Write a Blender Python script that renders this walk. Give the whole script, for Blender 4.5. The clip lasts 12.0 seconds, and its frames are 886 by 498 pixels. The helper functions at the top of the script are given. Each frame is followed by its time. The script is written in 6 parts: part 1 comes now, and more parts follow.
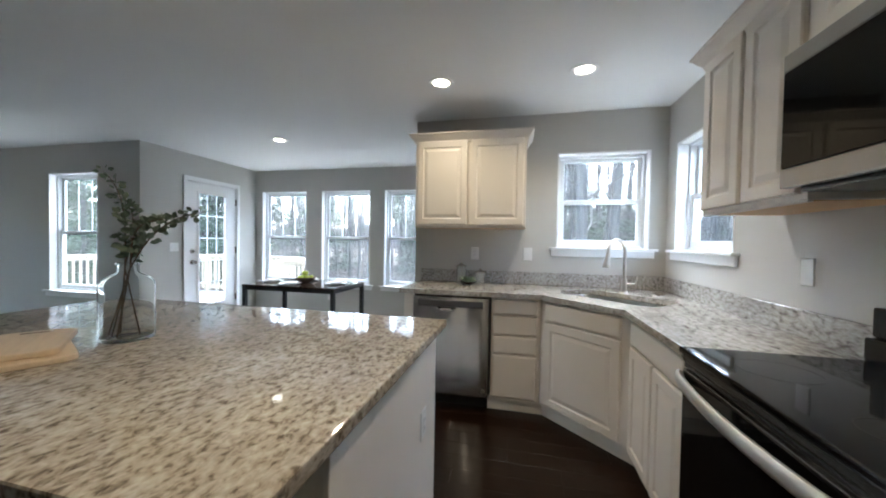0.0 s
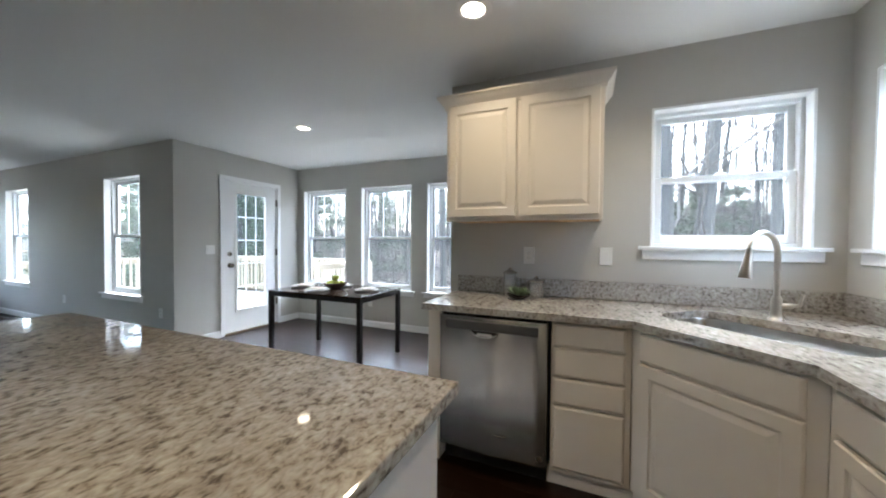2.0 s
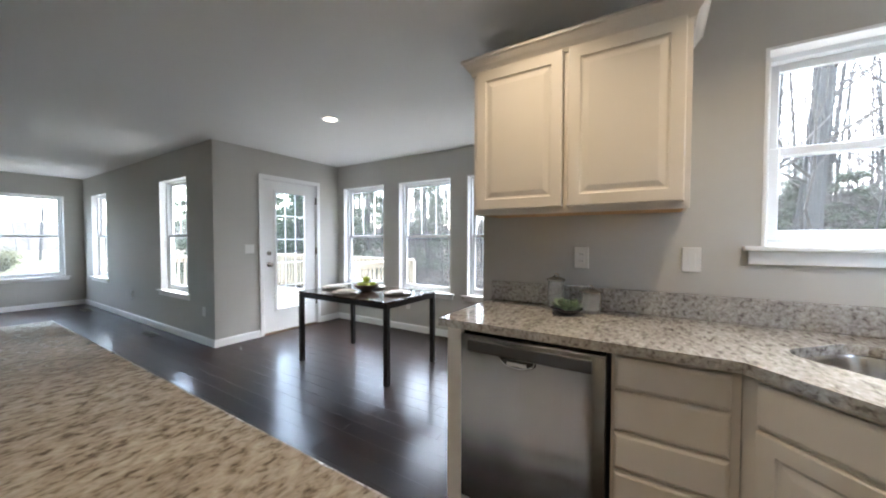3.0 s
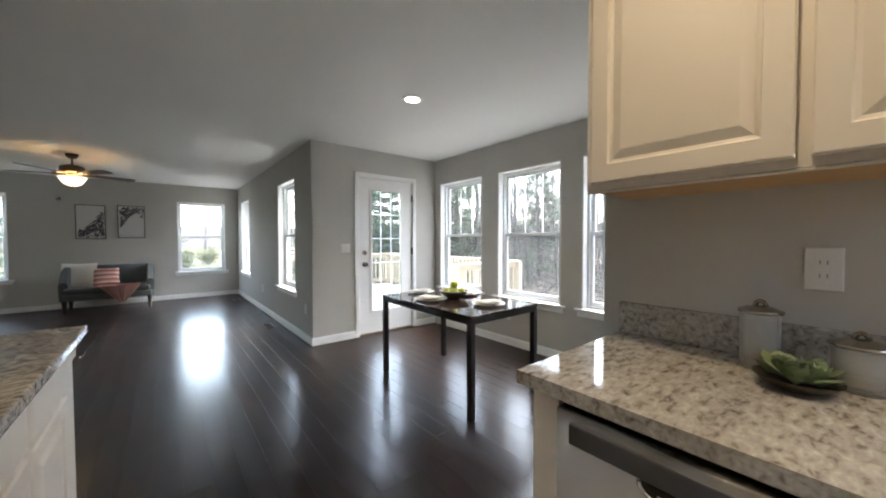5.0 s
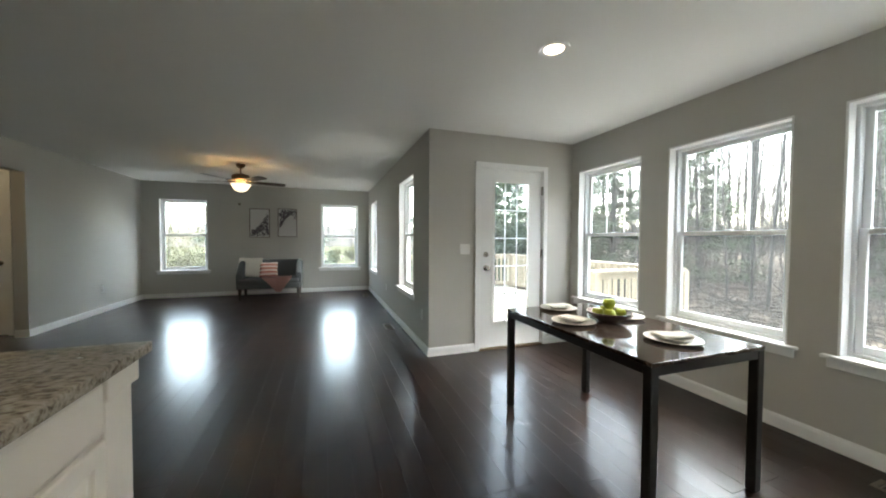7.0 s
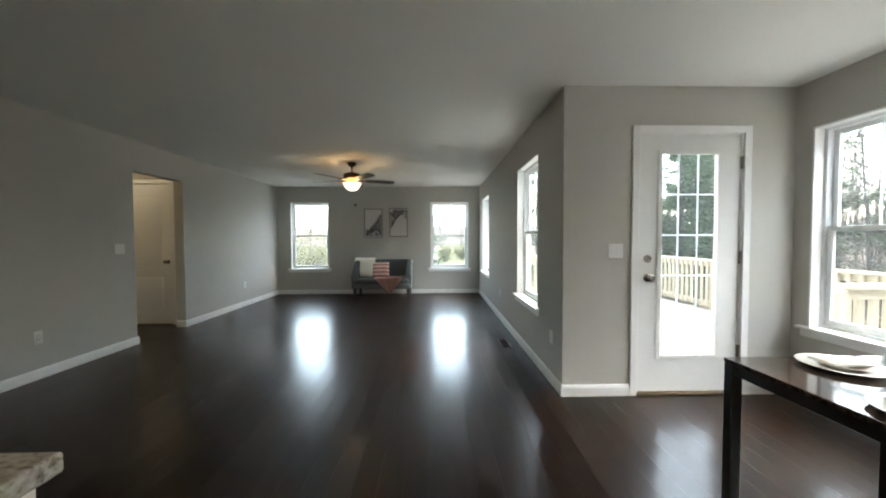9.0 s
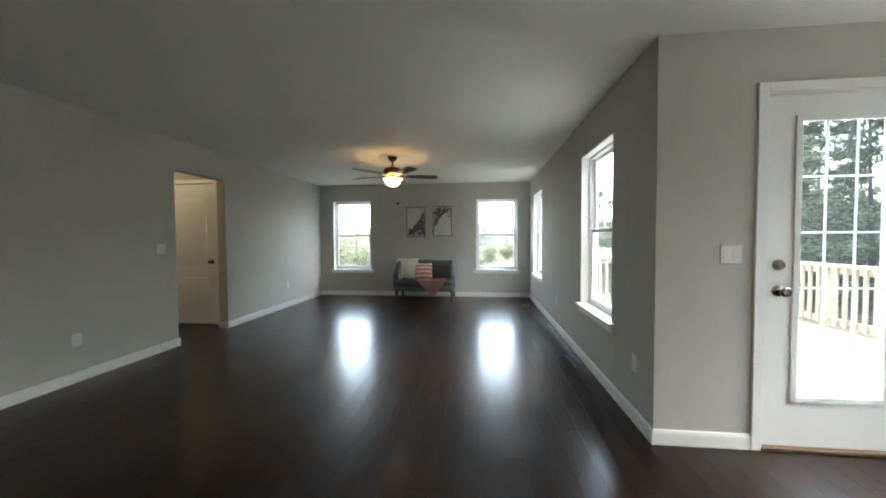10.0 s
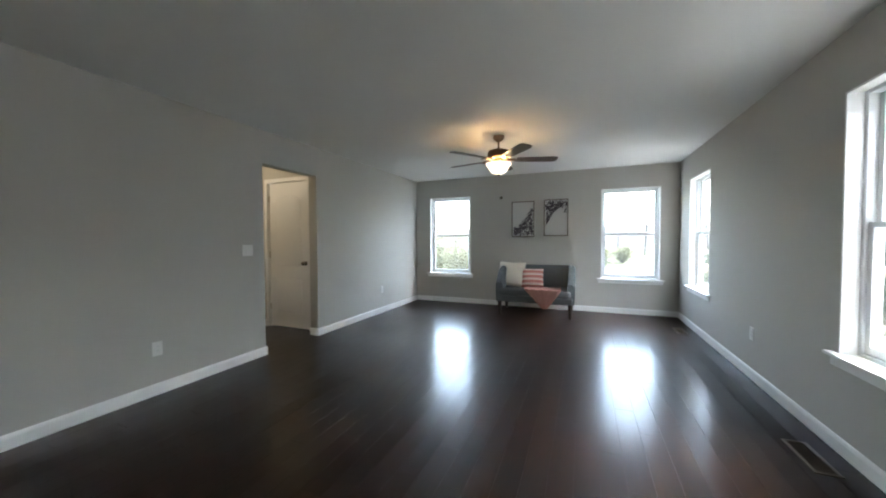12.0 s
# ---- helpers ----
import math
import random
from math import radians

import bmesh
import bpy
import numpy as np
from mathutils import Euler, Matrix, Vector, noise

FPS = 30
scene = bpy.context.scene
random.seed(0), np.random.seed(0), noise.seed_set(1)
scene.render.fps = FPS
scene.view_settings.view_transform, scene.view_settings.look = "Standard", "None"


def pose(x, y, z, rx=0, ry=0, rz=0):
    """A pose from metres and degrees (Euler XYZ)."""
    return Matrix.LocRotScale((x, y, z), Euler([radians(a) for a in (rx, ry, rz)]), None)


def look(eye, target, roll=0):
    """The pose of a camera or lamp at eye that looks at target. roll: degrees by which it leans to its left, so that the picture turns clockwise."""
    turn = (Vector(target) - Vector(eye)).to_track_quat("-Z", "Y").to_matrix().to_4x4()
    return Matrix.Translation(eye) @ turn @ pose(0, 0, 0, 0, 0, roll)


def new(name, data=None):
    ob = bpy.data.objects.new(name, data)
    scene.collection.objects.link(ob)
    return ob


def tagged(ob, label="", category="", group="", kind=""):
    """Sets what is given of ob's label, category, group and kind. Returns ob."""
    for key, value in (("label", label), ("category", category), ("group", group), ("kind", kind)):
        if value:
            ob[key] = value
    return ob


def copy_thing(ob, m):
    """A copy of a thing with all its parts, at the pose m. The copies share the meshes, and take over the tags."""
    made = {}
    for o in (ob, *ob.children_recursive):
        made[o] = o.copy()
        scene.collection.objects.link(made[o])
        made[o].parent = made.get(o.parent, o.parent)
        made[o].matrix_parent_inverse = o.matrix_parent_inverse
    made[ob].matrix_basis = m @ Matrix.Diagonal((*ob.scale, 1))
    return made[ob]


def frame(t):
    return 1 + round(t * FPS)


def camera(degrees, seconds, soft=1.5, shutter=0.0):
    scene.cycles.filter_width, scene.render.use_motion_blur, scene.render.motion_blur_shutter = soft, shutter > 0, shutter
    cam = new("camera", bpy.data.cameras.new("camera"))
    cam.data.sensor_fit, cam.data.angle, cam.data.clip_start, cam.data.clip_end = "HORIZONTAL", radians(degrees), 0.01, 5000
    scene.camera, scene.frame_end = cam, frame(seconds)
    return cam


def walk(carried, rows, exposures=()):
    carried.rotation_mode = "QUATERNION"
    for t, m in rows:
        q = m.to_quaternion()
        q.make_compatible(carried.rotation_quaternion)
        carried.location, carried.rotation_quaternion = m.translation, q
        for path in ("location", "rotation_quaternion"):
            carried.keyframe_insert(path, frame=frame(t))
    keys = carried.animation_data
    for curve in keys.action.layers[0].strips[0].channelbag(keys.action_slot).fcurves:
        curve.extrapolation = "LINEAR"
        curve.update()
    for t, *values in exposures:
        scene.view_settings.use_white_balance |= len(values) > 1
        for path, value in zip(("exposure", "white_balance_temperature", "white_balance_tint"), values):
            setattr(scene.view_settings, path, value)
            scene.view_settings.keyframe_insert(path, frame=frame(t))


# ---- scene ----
cam = camera(104.6, 12.0, soft=2.0)
PATH = [
    (0, (0.113, 0.073, 1.291), (-0.334, 2.022, 1.247), 1.0),
    (0.5, (0.114, 0.297, 1.267), (-0.399, 2.229, 1.228), 0.8),
    (1, (0.116, 0.493, 1.26), (-0.479, 2.402, 1.223), 0.8),
    (1.5, (0.095, 0.685, 1.29), (-0.602, 2.559, 1.241), 0.5),
    (2, (0.074, 0.85, 1.274), (-0.713, 2.688, 1.233), 0.4),
    (2.5, (0.088, 1.104, 1.285), (-0.843, 2.873, 1.237), 0.3),
    (3, (0.035, 1.303, 1.283), (-1.026, 2.997, 1.226), 0.1),
    (5, (-0.248, 1.914, 1.266), (-1.797, 3.177, 1.21), -0.1),
    (5.5, (-0.404, 2.011, 1.279), (-2.065, 3.124, 1.221), 0.1),
    (6, (-0.542, 2.067, 1.28), (-2.292, 3.034, 1.225), 0.3),
    (6.5, (-0.696, 2.156, 1.27), (-2.522, 2.971, 1.215), 0.4),
    (7, (-0.856, 2.207, 1.262), (-2.744, 2.865, 1.206), 0.3),
    (9, (-1.689, 2.27, 1.261), (-3.688, 2.311, 1.198), -0.2),
    (9.5, (-1.93, 2.239, 1.261), (-3.926, 2.133, 1.2), -0.2),
    (10, (-2.187, 2.223, 1.257), (-4.174, 2.009, 1.194), -0.3),
    (10.5, (-2.451, 2.203, 1.266), (-4.42, 1.859, 1.203), -0.3),
    (11, (-2.713, 2.094, 1.257), (-4.65, 1.601, 1.196), -0.2),
    (11.5, (-2.93, 1.983, 1.244), (-4.827, 1.351, 1.193), -0.3),
    (12, (-3.16, 1.885, 1.256), (-5.008, 1.123, 1.198), -0.3),
]
EXPOSURES = [(0, 4.92, 5650, 2), (1.5, 4.77, 5750, 2), (3, 4.74, 6200, 6), (5, 4.66, 6600, 5), (7, 4.57, 6900, 0), (9.5, 4.66, 6850, 0), (11, 4.84, 6500, 1), (12, 5.03, 6300, 3)]
walk(cam, [(t, look(eye, target, roll)) for t, eye, target, roll in PATH], EXPOSURES)

# ---- world, sun, lamps ----
world = bpy.data.worlds.new("world")
scene.world = world
world.use_nodes = True
wn = world.node_tree.nodes
sky = wn.new("ShaderNodeTexSky")
sky.sky_type = 'NISHITA'
sky.sun_disc = False
sky.sun_elevation = radians(48)
sky.sun_rotation = radians(0)
sky.air_density = 1.0
sky.dust_density = 1.5
wn["Background"].inputs[1].default_value = 0.15
pale = wn.new("ShaderNodeHueSaturation")      # high thin cloud: a paler blue
pale.inputs["Saturation"].default_value = 0.62
world.node_tree.links.new(sky.outputs[0], pale.inputs["Color"])
world.node_tree.links.new(pale.outputs[0], wn["Background"].inputs[0])

sun = new("sun", bpy.data.lights.new("sun", 'SUN'))
sun.data.energy = 0.17
sun.data.angle = radians(50)
sun.data.color = (1.0, 0.95, 0.88)
sun.matrix_world = look((0, 0, 30), (0.0, -18.0, 10.0))

LAMP_WARM = (1.0, 0.76, 0.5)
# unseen pair at y 0.55 added, extending the grid to light the kitchen
SPOTS = [(-2.66, 3.554), (-0.479, 2.507), (0.493, 2.501), (-0.479, 0.55), (0.493, 0.55)]
SPOT_W = 0.205
FAN = (-7.09, 0.965)
FAN_W = 0.27
HALL_W = 0.28

# ---- plan ----
H = 2.44            # ceiling
XE, XW = 1.285, -9.545
YN, YS = 3.27, -1.33
XD, YK = -4.36, 5.115
XK = -0.895         # end of the kitchen's north wall
T = 0.16            # outer walls
CT = 0.915          # countertop

# ---- materials ----


def mat(name, base, rough=0.5, metal=0.0, vary=0.08, scale=6.0, bump=0.0, bscale=120.0, rvary=0.0, spec=0.5, coat=0.0, rand=0.0, stretch=(1, 1, 1), aniso=0.0):
    """Painted, metal or plain surface: colour varied at two scales, with fine relief."""
    m = bpy.data.materials.new(name)
    m.use_nodes = True
    n, l = m.node_tree.nodes, m.node_tree.links
    b = n["Principled BSDF"]
    b.inputs["Roughness"].default_value = rough
    b.inputs["Metallic"].default_value = metal
    b.inputs["Specular IOR Level"].default_value = spec
    b.inputs["Coat Weight"].default_value = coat
    if aniso:
        b.inputs["Anisotropic"].default_value = aniso
        b.inputs["Anisotropic Rotation"].default_value = 0.25
        tg = n.new("ShaderNodeTangent")
        tg.direction_type, tg.axis = 'RADIAL', 'Z'
        l.new(tg.outputs[0], b.inputs["Tangent"])
    tc = n.new("ShaderNodeTexCoord")
    mp = n.new("ShaderNodeMapping")
    mp.inputs["Scale"].default_value = stretch
    l.new(tc.outputs["Object"], mp.inputs["Vector"])
    no = n.new("ShaderNodeTexNoise")
    no.inputs["Scale"].default_value = scale
    no.inputs["Detail"].default_value = 6
    l.new(mp.outputs[0], no.inputs["Vector"])
    mx = n.new("ShaderNodeMix")
    mx.data_type = 'RGBA'
    mx.inputs[6].default_value = (*[c * (1 - vary) for c in base], 1)
    mx.inputs[7].default_value = (*[min(1, c * (1 + vary)) for c in base], 1)
    l.new(no.outputs["Fac"], mx.inputs[0])
    last = mx.outputs[2]
    if rand:
        oi = n.new("ShaderNodeObjectInfo")
        hs = n.new("ShaderNodeHueSaturation")
        mr = n.new("ShaderNodeMapRange")
        mr.inputs[3].default_value, mr.inputs[4].default_value = 1 - rand, 1 + rand
        l.new(oi.outputs["Random"], mr.inputs[0])
        l.new(mr.outputs[0], hs.inputs["Value"])
        l.new(last, hs.inputs["Color"])
        last = hs.outputs[0]
    l.new(last, b.inputs["Base Color"])
    if rvary:
        mr = n.new("ShaderNodeMapRange")
        mr.inputs[3].default_value, mr.inputs[4].default_value = rough - rvary, rough + rvary
        l.new(no.outputs["Fac"], mr.inputs[0])
        l.new(mr.outputs[0], b.inputs["Roughness"])
    if bump:
        n2 = n.new("ShaderNodeTexNoise")
        n2.inputs["Scale"].default_value = bscale
        n2.inputs["Detail"].default_value = 3
        l.new(mp.outputs[0], n2.inputs["Vector"])
        bp = n.new("ShaderNodeBump")
        bp.inputs["Strength"].default_value = bump
        bp.inputs["Distance"].default_value = 0.002
        l.new(n2.outputs["Fac"], bp.inputs["Height"])
        l.new(bp.outputs[0], b.inputs["Normal"])
    return m


def ramp(n, stops):
    r = n.new("ShaderNodeValToRGB")
    e = r.color_ramp.elements
    while len(e) < len(stops):
        e.new(0.5)
    for k, (p, c) in zip(e, stops):
        k.position, k.color = p, (*c, 1)
    return r


def granite(name, stops, grain=80, flow=0.6):
    m = bpy.data.materials.new(name)
    m.use_nodes = True
    n, l = m.node_tree.nodes, m.node_tree.links
    b = n["Principled BSDF"]
    b.inputs["Roughness"].default_value = 0.06
    b.inputs["IOR"].default_value = 1.58
    tc = n.new("ShaderNodeTexCoord")
    mp = n.new("ShaderNodeMapping")
    mp.inputs["Rotation"].default_value = (0, 0, 0.6)
    mp.inputs["Scale"].default_value = (1.0, flow, 1.0)
    l.new(tc.outputs["Object"], mp.inputs["Vector"])
    a = n.new("ShaderNodeTexNoise")
    a.inputs["Scale"].default_value, a.inputs["Detail"].default_value, a.inputs["Distortion"].default_value = grain, 5, 0.4
    l.new(mp.outputs[0], a.inputs["Vector"])
    ra = ramp(n, stops)
    l.new(a.outputs["Fac"], ra.inputs[0])
    v = n.new("ShaderNodeTexVoronoi")
    v.inputs["Scale"].default_value = 95
    l.new(mp.outputs[0], v.inputs["Vector"])
    rv = ramp(n, [(0.0, (0.55, 0.55, 0.55)), (0.25, (0.85, 0.85, 0.85)), (0.6, (1, 1, 1))])
    l.new(v.outputs["Distance"], rv.inputs[0])
    big = n.new("ShaderNodeTexNoise")
    big.inputs["Scale"].default_value, big.inputs["Detail"].default_value = 5, 3
    l.new(mp.outputs[0], big.inputs["Vector"])
    rb = ramp(n, [(0.3, (0.86, 0.82, 0.78)), (0.7, (1.12, 1.1, 1.05))])
    l.new(big.outputs["Fac"], rb.inputs[0])
    x1 = n.new("ShaderNodeMix")
    x1.data_type, x1.blend_type = 'RGBA', 'MULTIPLY'
    x1.inputs[0].default_value = 0.55
    l.new(ra.outputs[0], x1.inputs[6])
    l.new(rv.outputs[0], x1.inputs[7])
    x2 = n.new("ShaderNodeMix")
    x2.data_type, x2.blend_type = 'RGBA', 'MULTIPLY'
    x2.inputs[0].default_value = 1.0
    l.new(x1.outputs[2], x2.inputs[6])
    l.new(rb.outputs[0], x2.inputs[7])
    l.new(x2.outputs[2], b.inputs["Base Color"])
    return m


def wood_floor(name):
    m = bpy.data.materials.new(name)
    m.use_nodes = True
    n, l = m.node_tree.nodes, m.node_tree.links
    b = n["Principled BSDF"]
    tc, oi = n.new("ShaderNodeTexCoord"), n.new("ShaderNodeObjectInfo")
    geo = n.new("ShaderNodeNewGeometry")
    rnd = n.new("ShaderNodeMath")
    rnd.operation = 'ADD'
    l.new(oi.outputs["Random"], rnd.inputs[0])
    l.new(geo.outputs["Random Per Island"], rnd.inputs[1])
    off = n.new("ShaderNodeVectorMath")
    off.operation = 'MULTIPLY_ADD'
    l.new(rnd.outputs[0], off.inputs[0])
    off.inputs[1].default_value = (9.3, 2.7, 3.1)
    l.new(tc.outputs["Object"], off.inputs[2])
    mp = n.new("ShaderNodeMapping")
    mp.inputs["Scale"].default_value = (1.2, 26, 26)
    l.new(off.outputs[0], mp.inputs["Vector"])
    g = n.new("ShaderNodeTexNoise")
    g.inputs["Scale"].default_value, g.inputs["Detail"].default_value, g.inputs["Distortion"].default_value = 3, 7, 0.5
    l.new(mp.outputs[0], g.inputs["Vector"])
    r = ramp(n, [(0.3, (0.006, 0.0018, 0.0005)), (0.55, (0.0088, 0.0027, 0.0008)), (0.8, (0.012, 0.0038, 0.0011))])
    l.new(g.outputs["Fac"], r.inputs[0])
    fr = n.new("ShaderNodeMath")
    fr.operation = 'FRACT'
    l.new(rnd.outputs[0], fr.inputs[0])
    mr = n.new("ShaderNodeMapRange")
    mr.inputs[3].default_value, mr.inputs[4].default_value = 0.92, 1.1
    l.new(fr.outputs[0], mr.inputs[0])
    hs = n.new("ShaderNodeHueSaturation")
    l.new(mr.outputs[0], hs.inputs["Value"])
    l.new(r.outputs[0], hs.inputs["Color"])
    l.new(hs.outputs[0], b.inputs["Base Color"])
    sm = n.new("ShaderNodeTexNoise")
    sm.inputs["Scale"].default_value, sm.inputs["Detail"].default_value = 2.2, 4
    l.new(tc.outputs["Object"], sm.inputs["Vector"])
    rr = n.new("ShaderNodeMapRange")
    rr.inputs[3].default_value, rr.inputs[4].default_value = 0.34, 0.44
    b.inputs["Specular IOR Level"].default_value = 0.11
    b.inputs["Coat Weight"].default_value = 0.9       # worn satin varnish over the stain
    b.inputs["Coat Roughness"].default_value = 0.19
    b.inputs["Coat IOR"].default_value = 1.27
    l.new(sm.outputs["Fac"], rr.inputs[0])
    l.new(rr.outputs[0], b.inputs["Roughness"])
    bp = n.new("ShaderNodeBump")
    bp.inputs["Strength"].default_value, bp.inputs["Distance"].default_value = 0.02, 0.001
    l.new(g.outputs["Fac"], bp.inputs["Height"])
    l.new(bp.outputs[0], b.inputs["Normal"])
    return m


def emitter(name, colour, strength):
    m = bpy.data.materials.new(name)
    m.use_nodes = True
    b = m.node_tree.nodes["Principled BSDF"]
    b.inputs["Base Color"].default_value = (*colour, 1)
    b.inputs["Emission Color"].default_value = (*colour, 1)
    b.inputs["Emission Strength"].default_value = strength
    return m


def glass(name, tint=(1, 1, 1), rough=0.0, ior=1.45):
    m = bpy.data.materials.new(name)
    m.use_nodes = True
    b = m.node_tree.nodes["Principled BSDF"]
    b.inputs["Base Color"].default_value = (*tint, 1)
    b.inputs["Transmission Weight"].default_value = 1.0
    b.inputs["Roughness"].default_value = rough
    b.inputs["IOR"].default_value = ior
    return m


def bands(name, colours, axis, count, rough=0.9):
    """Woven stripes of given colours across one axis of the object's own box."""
    m = bpy.data.materials.new(name)
    m.use_nodes = True
    n, l = m.node_tree.nodes, m.node_tree.links
    b = n["Principled BSDF"]
    b.inputs["Roughness"].default_value = rough
    tc, sx = n.new("ShaderNodeTexCoord"), n.new("ShaderNodeSeparateXYZ")
    l.new(tc.outputs["Generated"], sx.inputs[0])
    k = n.new("ShaderNodeMath")
    k.operation = 'MULTIPLY'
    k.inputs[1].default_value = count
    l.new(sx.outputs[axis], k.inputs[0])
    f = n.new("ShaderNodeMath")
    f.operation = 'FRACT'
    l.new(k.outputs[0], f.inputs[0])
    r = ramp(n, [(i / len(colours), c) for i, c in enumerate(colours)])
    r.color_ramp.interpolation = 'CONSTANT'
    l.new(f.outputs[0], r.inputs[0])
    l.new(r.outputs[0], b.inputs["Base Color"])
    no = n.new("ShaderNodeTexNoise")
    no.inputs["Scale"].default_value = 300
    l.new(tc.outputs["Object"], no.inputs["Vector"])
    bp = n.new("ShaderNodeBump")
    bp.inputs["Strength"].default_value, bp.inputs["Distance"].default_value = 0.4, 0.002
    l.new(no.outputs["Fac"], bp.inputs["Height"])
    l.new(bp.outputs[0], b.inputs["Normal"])
    return m


def ground_mat():
    m = bpy.data.materials.new("leaf_litter")
    m.use_nodes = True
    n, l = m.node_tree.nodes, m.node_tree.links
    b = n["Principled BSDF"]
    b.inputs["Roughness"].default_value = 1.0
    b.inputs["Specular IOR Level"].default_value = 0.1
    tc = n.new("ShaderNodeTexCoord")
    a = n.new("ShaderNodeTexNoise")
    a.inputs["Scale"].default_value, a.inputs["Detail"].default_value = 9, 8
    l.new(tc.outputs["Object"], a.inputs["Vector"])
    litter = ramp(n, [(0.3, (0.06, 0.047, 0.035)), (0.5, (0.125, 0.1, 0.077)), (0.7, (0.21, 0.178, 0.14))])
    l.new(a.outputs["Fac"], litter.inputs[0])
    lawn = ramp(n, [(0.3, (0.05, 0.052, 0.026)), (0.6, (0.09, 0.087, 0.05)), (0.8, (0.14, 0.126, 0.08))])
    l.new(a.outputs["Fac"], lawn.inputs[0])
    sx = n.new("ShaderNodeSeparateXYZ")
    l.new(tc.outputs["Object"], sx.inputs[0])
    big = n.new("ShaderNodeTexNoise")
    big.inputs["Scale"].default_value = 0.3
    l.new(tc.outputs["Object"], big.inputs["Vector"])
    ad = n.new("ShaderNodeMath")
    ad.operation = 'MULTIPLY_ADD'
    ad.inputs[1].default_value = 6.0
    l.new(big.outputs["Fac"], ad.inputs[0])
    l.new(sx.outputs["X"], ad.inputs[2])
    mr = n.new("ShaderNodeMapRange")
    mr.inputs[1].default_value, mr.inputs[2].default_value = -9.0, -13.0
    l.new(ad.outputs[0], mr.inputs[0])
    mx = n.new("ShaderNodeMix")
    mx.data_type = 'RGBA'
    yr, both = n.new("ShaderNodeMapRange"), n.new("ShaderNodeMath")
    yr.inputs[1].default_value, yr.inputs[2].default_value = 12.0, 8.0
    l.new(sx.outputs["Y"], yr.inputs[0])
    both.operation = 'MULTIPLY'
    l.new(mr.outputs[0], both.inputs[0])
    l.new(yr.outputs[0], both.inputs[1])
    l.new(both.outputs[0], mx.inputs[0])
    l.new(litter.outputs[0], mx.inputs[6])
    l.new(lawn.outputs[0], mx.inputs[7])
    l.new(mx.outputs[2], b.inputs["Base Color"])
    return m


WALL = mat("wall_paint", (0.53, 0.515, 0.475), 0.75, vary=0.02, scale=2, bump=0.15, bscale=350)
CEIL = mat("ceiling_paint", (0.82, 0.82, 0.8), 0.9, vary=0.02, scale=1.5, bump=0.25, bscale=200)
TRIM = mat("white_trim_paint", (0.85, 0.85, 0.84), 0.35, vary=0.02, scale=5, bump=0.05, bscale=60)
VINYL = mat("white_vinyl", (0.8, 0.82, 0.83), 0.3, vary=0.01)
CAB = mat("cream_cabinet_paint", (0.77, 0.71, 0.64), 0.38, vary=0.03, scale=3, bump=0.06, bscale=90)
CABIN = mat("cabinet_underside_wood", (0.58, 0.34, 0.13), 0.5, vary=0.2, scale=4, stretch=(1, 12, 12))
GRAN = granite("beige_speckled_granite", [(0.3, (0.115, 0.096, 0.08)), (0.39, (0.24, 0.207, 0.172)), (0.46, (0.355, 0.318, 0.272)), (0.56, (0.43, 0.395, 0.345)), (0.72, (0.53, 0.5, 0.452))], 70, 0.62)
# the same beige stone, with the windows' cool glare put into its colours
GRAN_GLARE = granite("beige_granite_greyed_by_glare", [(0.27, (0.125, 0.115, 0.108)), (0.37, (0.25, 0.236, 0.224)), (0.45, (0.375, 0.362, 0.346)), (0.58, (0.455, 0.447, 0.432)), (0.72, (0.57, 0.565, 0.555))], 64, 0.42)
FLOOR = wood_floor("espresso_hardwood")
SUB = mat("floor_gap", (0.01, 0.007, 0.005), 0.8)
STEEL = mat("brushed_stainless", (0.42, 0.41, 0.405), 0.19, 1.0, vary=0.05, scale=4, rvary=0.02, stretch=(1, 1, 60), aniso=0.95)
STEELH = mat("brushed_stainless_level", (0.3, 0.285, 0.265), 0.3, 1.0, vary=0.08, scale=4, bump=0.06, bscale=40, stretch=(60, 1, 60))
HANDLE = mat("satin_steel_handle", (0.62, 0.61, 0.595), 0.48, 1.0, vary=0.05)
SINKST = mat("satin_sink_steel", (0.62, 0.61, 0.6), 0.25, 1.0, vary=0.06, scale=5)
NICKEL = mat("brushed_nickel", (0.62, 0.58, 0.53), 0.28, 1.0, vary=0.05)
CHROME = mat("satin_metal", (0.38, 0.35, 0.31), 0.2, 1.0)
BLACKG = mat("black_glass", (0.004, 0.004, 0.0045), 0.05, vary=0.0, spec=0.16)
BLACKP = mat("black_enamel", (0.012, 0.012, 0.012), 0.25, vary=0.1)
SLOT = mat("grey_slot", (0.3, 0.29, 0.28), 0.5)
JARGL = glass("jar_glass", (0.97, 0.98, 0.975), ior=1.47)
jn, jl = JARGL.node_tree.nodes, JARGL.node_tree.links
jt, jm = jn.new("ShaderNodeBsdfDiffuse"), jn.new("ShaderNodeMixShader")      # pale diffuse share standing in for window reflections on the jars
jt.inputs[0].default_value = (0.85, 0.83, 0.79, 1)
jm.inputs[0].default_value = 0.2
jl.new(jn["Principled BSDF"].outputs[0], jm.inputs[1])
jl.new(jt.outputs[0], jm.inputs[2])
jl.new(jm.outputs[0], jn["Material Output"].inputs[0])
DGREY = mat("dark_grey_plastic", (0.06, 0.06, 0.065), 0.4)
GRILLE = bpy.data.materials.new("white_grille")
GRILLE.use_nodes = True
gn, gl = GRILLE.node_tree.nodes, GRILLE.node_tree.links
